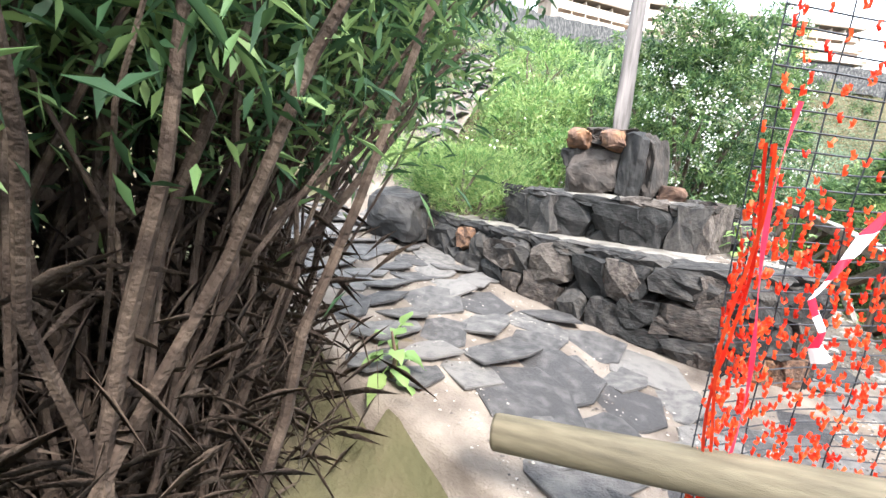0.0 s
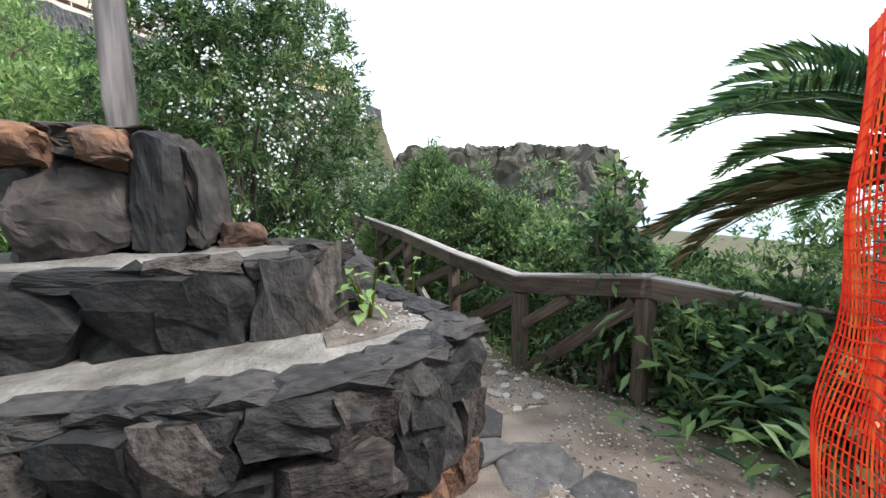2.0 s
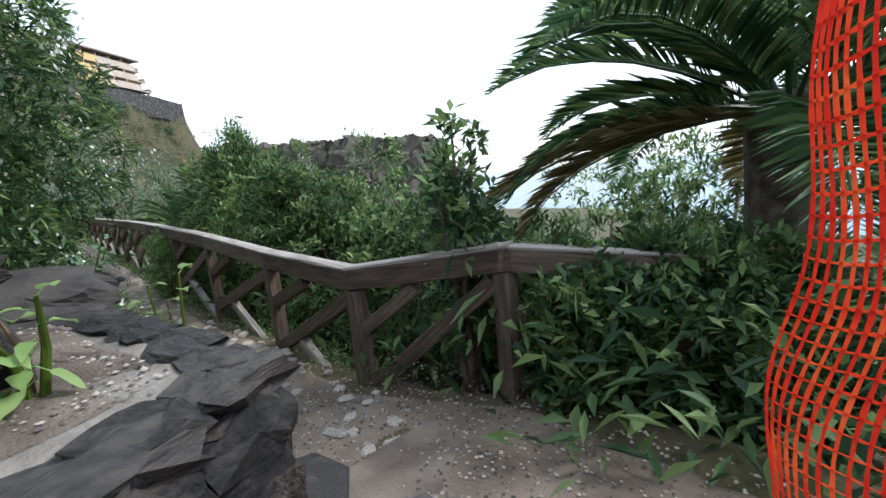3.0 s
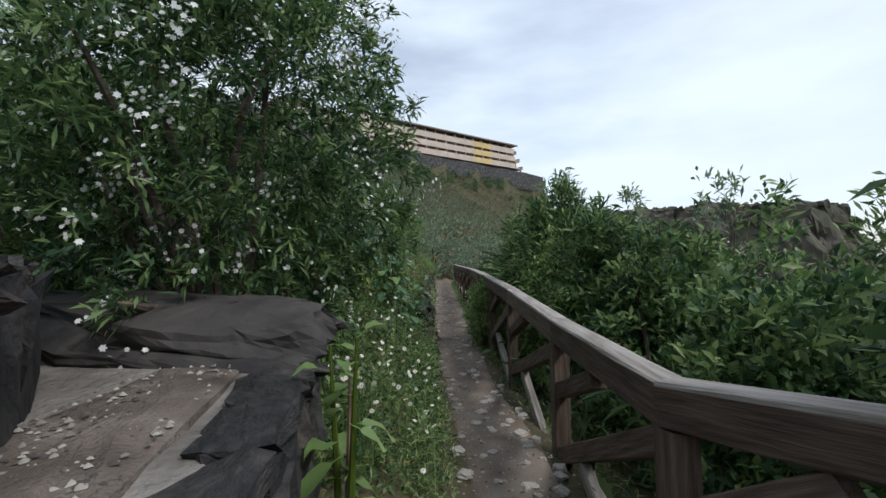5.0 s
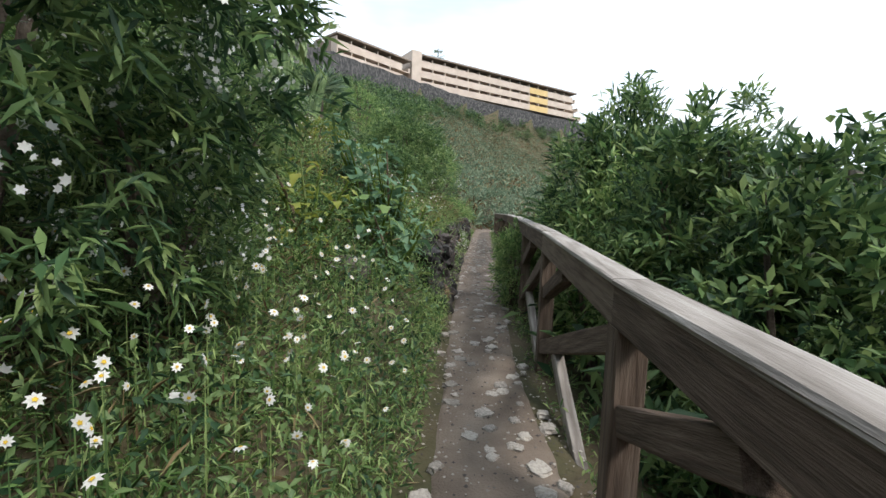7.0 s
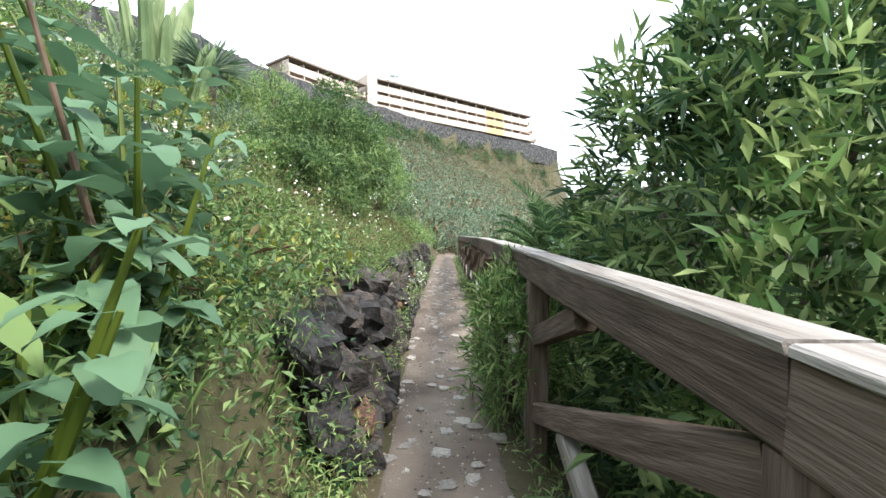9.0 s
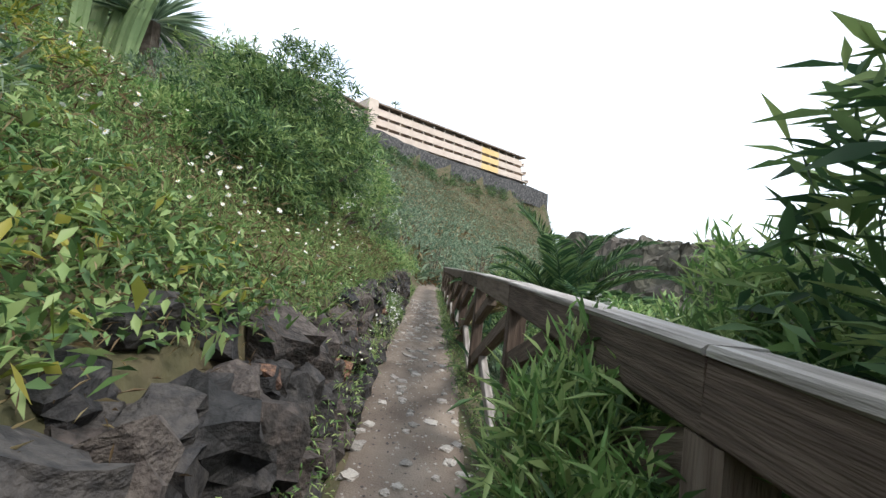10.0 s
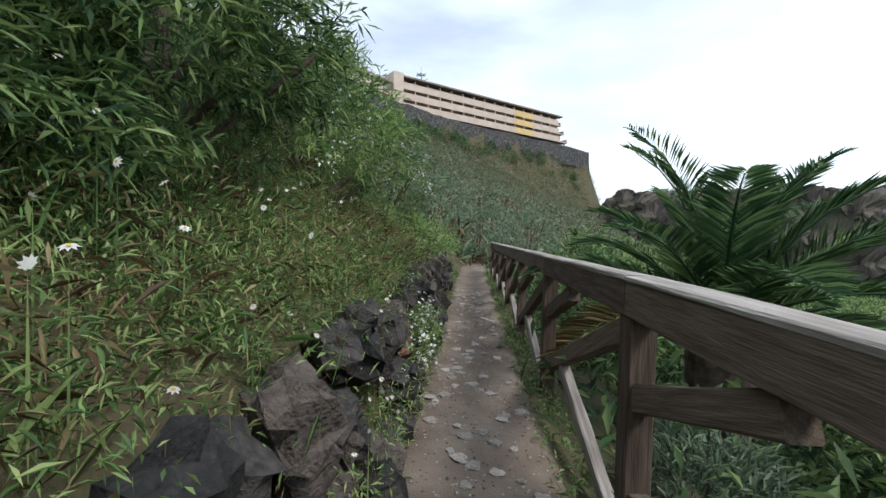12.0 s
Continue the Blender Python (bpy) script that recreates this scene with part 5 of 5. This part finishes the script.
    for q in range(31):
        u = q / 30
        w = 0.008 + 0.004 * math.sin(u * 20)
        px = 0.06 + 0.03 * math.sin(u * 6)
        v += [(px - w, -0.05, 0.5 + 1.1 * u), (px + w, -0.045, 0.5 + 1.1 * u)]
        if q:
            b = len(v) - 2
            f.append((b - 2, b - 1, b + 1, b))
    put("tape", mesh_of("tape", v, f, M_TAPERED), t, "faded red barrier tape")


netting()

# ---- paving, cobbles and dry-stone bank: the loose pieces ----
random.seed(21)


def flag_mesh(seed):
    r = random.Random(seed)
    n = r.choice([5, 6, 6, 7])
    a0 = r.uniform(0, 6.28)
    pts = []
    for k in range(n):
        a = a0 + 2 * math.pi * (k + r.uniform(-0.28, 0.28)) / n
        q = r.uniform(0.40, 0.58)
        pts.append((math.cos(a) * q, math.sin(a) * q))
    bm = bmesh.new()
    rings = []
    for s, z in ((1.0, -0.5), (1.0, 0.30), (0.93, 0.5)):
        rings.append([bm.verts.new((x * s, y * s, z + r.uniform(-0.08, 0.08))) for x, y in pts])
    for r0, r1 in zip(rings, rings[1:]):
        for k in range(n):
            bm.faces.new((r0[k], r0[(k + 1) % n], r1[(k + 1) % n], r1[k]))
    c = bm.verts.new((0, 0, 0.5))
    for k in range(n):
        bm.faces.new((rings[-1][k], rings[-1][(k + 1) % n], c))
    me = bpy.data.meshes.new("flagstone")
    bm.to_mesh(me)
    bm.free()
    me.materials.append(M_FLAG)
    return me


FLAGS = [flag_mesh(k) for k in range(10)]


def slope_tilt(x, y, e=0.1):
    return (gz(x + e, y) - gz(x - e, y)) / (2 * e), (gz(x, y + e) - gz(x, y - e)) / (2 * e)


# mortar bed of the landing
pv, pf = [], []
nx_, ny_ = 66, 32
for j in range(ny_ + 1):
    for i in range(nx_ + 1):
        x = -6.6 + 7.4 * i / nx_
        lo = -3.60 + 0.22 * (-x - 1.5) + 0.03 * noise.noise((x * 3, 0, 0))
        lo = max(lo, -3.9)
        y = lo + (-0.75 - lo) * j / ny_
        z = 0.30 + 0.14 * max(0, -x - 0.1) + 0.012 + 0.014 * noise.noise((x * 3, y * 3, 0)) + 0.008 * noise.noise((x * 11, y * 11, 3))
        if x > 0.3:
            z -= 0.05 * (x - 0.3)
        pv.append((x, y, z))
for j in range(ny_):
    for i in range(nx_):
        k = j * (nx_ + 1) + i
        pf.append((k, k + 1, k + nx_ + 2, k + nx_ + 1))
rim = len(pv)
for i in range(nx_ + 1):
    x, y, z = pv[i]
    pv.append((x, y - 0.02, z - 0.4))
for i in range(nx_):
    pf.append((i + 1, i, rim + i, rim + i + 1))
landing = put("paving", mesh_of("paving", pv, pf, M_MORTAR, True))
tagged(landing, "landing of irregular grey flagstones set in pale mortar", "paving", kind="structure")
count = 0
y = -3.5
while y < -0.7:
    x = -6.0 + (0.17 if int(y * 10) % 2 else 0)
    while x < 0.55:
        s = random.uniform(0.27, 0.46)
        px, py = x + random.uniform(-0.05, 0.05), y + random.uniform(-0.05, 0.05)
        lo = -3.55 + 0.22 * (-px - 1.5)
        inside = (px > -3.9) and (py > -0.72 - 0.42 * (px + 3.9)) and px < -0.2 and py > -1.75
        if py > lo + 0.12 and not inside and not (px > 0.1 and py > -1.6) and random.random() < 0.93:
            zz = 0.30 + 0.14 * max(0, -px - 0.1) + 0.017 + 0.014 * noise.noise((px * 3, py * 3, 0))
            put("flagstone", random.choice(FLAGS), landing, "", pose(px, py, zz, random.uniform(-1.5, 1.5), (6.5 if px < -0.1 else 0) + random.uniform(-1.5, 1.5), random.uniform(0, 360)) @ Matrix.Diagonal((s * 1.44, s * 1.26, 0.016, 1)))
            count += 1
        x += s * 0.93
    y += 0.31

# stone steps of the hill path
hill = base("hill_path", (0, 0, 0), "pale stone path climbing the green slope", "footpath", kind="structure")
pv, pf = [], []
for j, y in enumerate(np.arange(-1.3, 15, 0.2)):
    for i in range(7):
        x = float(hill_x(y)) + (i / 6 - 0.5) * (1.3 + 0.2 * noise.noise((y, 0, 0)))
        pv.append((x, y, gz(x, y) * 0.35 + gz(float(hill_x(y)), y) * 0.65 + 0.07 + 0.02 * noise.noise((x * 4, y * 4, 0))))
    if j:
        for i in range(6):
            k = (j - 1) * 7 + i
            pf.append((k, k + 1, k + 8, k + 7))
put("path_bed", mesh_of("path_bed", pv, pf, M_MORTAR, True), hill)
for y in np.arange(-1.2, 11, 0.27):
    for i in range(4):
        x = float(hill_x(y)) + (i - 1.5) * 0.31 + random.uniform(-0.06, 0.06)
        s = random.uniform(0.26, 0.4)
        z = gz(x, y) * 0.35 + gz(float(hill_x(y)), y) * 0.65 + 0.062
        tx, ty = slope_tilt(float(hill_x(y)), y, 0.4)
        ty += 0.65 * tx * float(hill_x(y + 0.2) - hill_x(y - 0.2)) / 0.4
        put("flagstone", random.choice(FLAGS), hill, "", pose(x, y, z, math.degrees(math.atan(ty)), -math.degrees(math.atan(tx)) * 0.35, random.uniform(0, 360)) @ Matrix.Diagonal((s * 1.15, s, 0.022, 1)))

# boulders beside the hill path
for k, (x, y, s) in enumerate([(-6.6, 1.2, 0.9), (-7.2, 2.2, 1.0), (-6.5, 3.4, 0.6), (-3.7, 0.5, 0.4)]):
    tagged(big_rock("boulder", 40 + k, M_BROWNROCK, (s, s * 0.9, s * 0.75), None, "", pose(x, y, gz(x, y) + s * 0.2, 0, 0, k * 40), 5, 0.25), "grey-brown boulder on the grassy slope", "boulder")

# pale cobbles in the footpath
for k in range(280):
    y = -0.9 + 17 * (k / 280) ** 1.05
    x = float(path_x(y)) + random.uniform(-0.33, 0.33)
    s = random.uniform(0.035, 0.085)
    put("cobble", random.choice(ROCKS[id(M_PEBBLE)]), road, "", pose(x, y, float(path_z(y)) + 0.016, 0, 0, random.uniform(0, 360)) @ Matrix.Diagonal((s * 1.2, s, 0.035, 1)))

# dry-stone bank along the path
bank = base("stone_bank", (0, 0, 0), "rough dry-stone bank of dark lava stones along the path", "stone bank", kind="structure")
for k in range(270):
    y = 4.6 + 11.5 * (k / 270) ** 1.25
    u = random.random()
    x = float(path_x(y)) - 0.47 - 0.17 * u + random.uniform(-0.03, 0.03)
    z = float(path_z(y)) + 0.02 + 0.74 * u
    s = random.uniform(0.12, 0.27)
    r = random.random()
    mat = M_BASALT if r < 0.55 else (M_BROWNROCK if r < 0.95 else M_RUST)
    stone(mat, (x, y, z), (s * 0.9, s * random.uniform(0.9, 1.4), s * random.uniform(0.7, 1.0)), random.uniform(0, 60), bank, tilt=25)
for k in range(34):
    y = 4.75 + 1.4 * random.random()
    u = random.random() ** 0.8
    x = float(path_x(y)) - 0.50 - 0.40 * u + random.uniform(-0.03, 0.03)
    s = random.uniform(0.16, 0.30)
    mat = M_BASALT if random.random() < 0.5 else M_BROWNROCK
    stone(mat, (x, y, float(path_z(y)) + 0.05 + 0.86 * u), (s * 1.1, s * random.uniform(0.9, 1.3), s * random.uniform(0.65, 0.9)), random.uniform(0, 360), bank, tilt=25)
tagged(big_rock("boulder", 60, M_BASALT, (0.34, 0.42, 0.36), None, "", pose(-0.74, 6.0, 0.78), 6, 0.16), "smooth dark boulder on top of the bank", "boulder")
tagged(big_rock("boulder", 61, M_BROWNROCK, (0.30, 0.34, 0.26), None, "", pose(-0.70, 4.95, 0.50), 6, 0.2), "pale brown boulder in the bank", "boulder")
tagged(big_rock("boulder", 62, M_BASALT, (0.40, 0.55, 0.5), None, "", pose(-0.62, 7.9, 0.48), 6, 0.16), "large flat-faced dark boulder in the bank", "boulder")
for k, (x, y, z, a, b, c, m) in enumerate([(-1.05, 8.05, 0.58, 0.56, 0.5, 0.5, M_BASALT), (-0.86, 8.5, 0.62, 0.36, 0.42, 0.44, M_BASALT), (-0.74, 8.95, 0.50, 0.34, 0.36, 0.36, M_BROWNROCK), (-0.98, 7.45, 0.46, 0.5, 0.46, 0.42, M_BROWNROCK), (-1.08, 6.75, 0.66, 0.56, 0.5, 0.46, M_BASALT), (-0.80, 7.15, 0.40, 0.36, 0.4, 0.34, M_BASALT)]):
    tagged(big_rock("boulder", 70 + k, m, (a, b, c), bank, "", pose(x, y, z, 0, 0, 25 * k), 6, 0.16), "")
tagged(big_rock("boulder", 63, M_BROWNROCK, (0.27, 0.26, 0.2), None, "", pose(-0.62, 2.78, gz(-0.62, 2.78) + 0.06), 6, 0.16), "rounded brown stone among the weeds", "boulder")


# loose grit on the landing and the footpath
def grit(label, pts, size, mat, g):
    n = len(pts)
    o = np.array([[1, 0, 0], [-1, 0, 0], [0, 1, 0], [0, -1, 0], [0, 0, 0.7], [0, 0, -0.5]], float)
    v = pts[:, None, :] + o[None] * (size * g.uniform(0.4, 1.3, (n, 1, 1))) * g.uniform(0.6, 1.3, (n, 6, 1))
    t = np.array([[0, 2, 4], [2, 1, 4], [1, 3, 4], [3, 0, 4]])
    f = (np.arange(n)[:, None, None] * 6 + t[None]).reshape(-1, 3)
    tagged(put("grit", fast_mesh("grit", v.reshape(-1, 3), f, mat)), label, "gravel", kind="stuff")


M_GRIT = material("grit_stone", [(0.07, 0.06, 0.055), (0.18, 0.155, 0.135), (0.36, 0.33, 0.29)], 6, 0.9, 0, 0.9, island=True)
g = np.random.default_rng(70)
q = np.stack([g.uniform(-1.0, 1.3, 5200), g.uniform(-2.8, 0.2, 5200)], 1)
q = q[(np.abs(q[:, 0] - path_x(q[:, 1])) < 0.9) & ~((q[:, 0] < -0.05) & (q[:, 1] > -1.6))]
grit("scattered grit and small stones on the landing", np.column_stack([q, path_z(q[:, 1]) + 0.024]), 0.010, M_GRIT, g)
y = g.uniform(-0.5, 16, 5200)
x = path_x(y) + g.uniform(-0.42, 0.42, 5200)
grit("grit and small stones on the footpath", np.column_stack([x, y, path_z(y) + 0.022]), 0.009, M_GRIT, g)
x, y = g.uniform(-5, 0.2, 3600), g.uniform(-3.6, -1.3, 3600)
k = (y > -3.5 + 0.22 * (-x - 1.5)) & (y < -1.75 + 0.35 * np.maximum(0, -x - 1.6))
x, y = x[k], y[k]
grit("fine grit between the flagstones", np.column_stack([x, y, 0.30 + 0.14 * np.maximum(0, -x - 0.1) + 0.022]), 0.008, M_GRIT, g)
x, y = g.uniform(-0.95, -0.4, 700), g.uniform(-1.2, 0.1, 700)
k = x < -0.46 - 0.22 * (y + 1.0)
grit("grit lying on the bench seat", np.column_stack([x[k], y[k], np.full(k.sum(), 1.136)]), 0.009, M_GRIT, g)
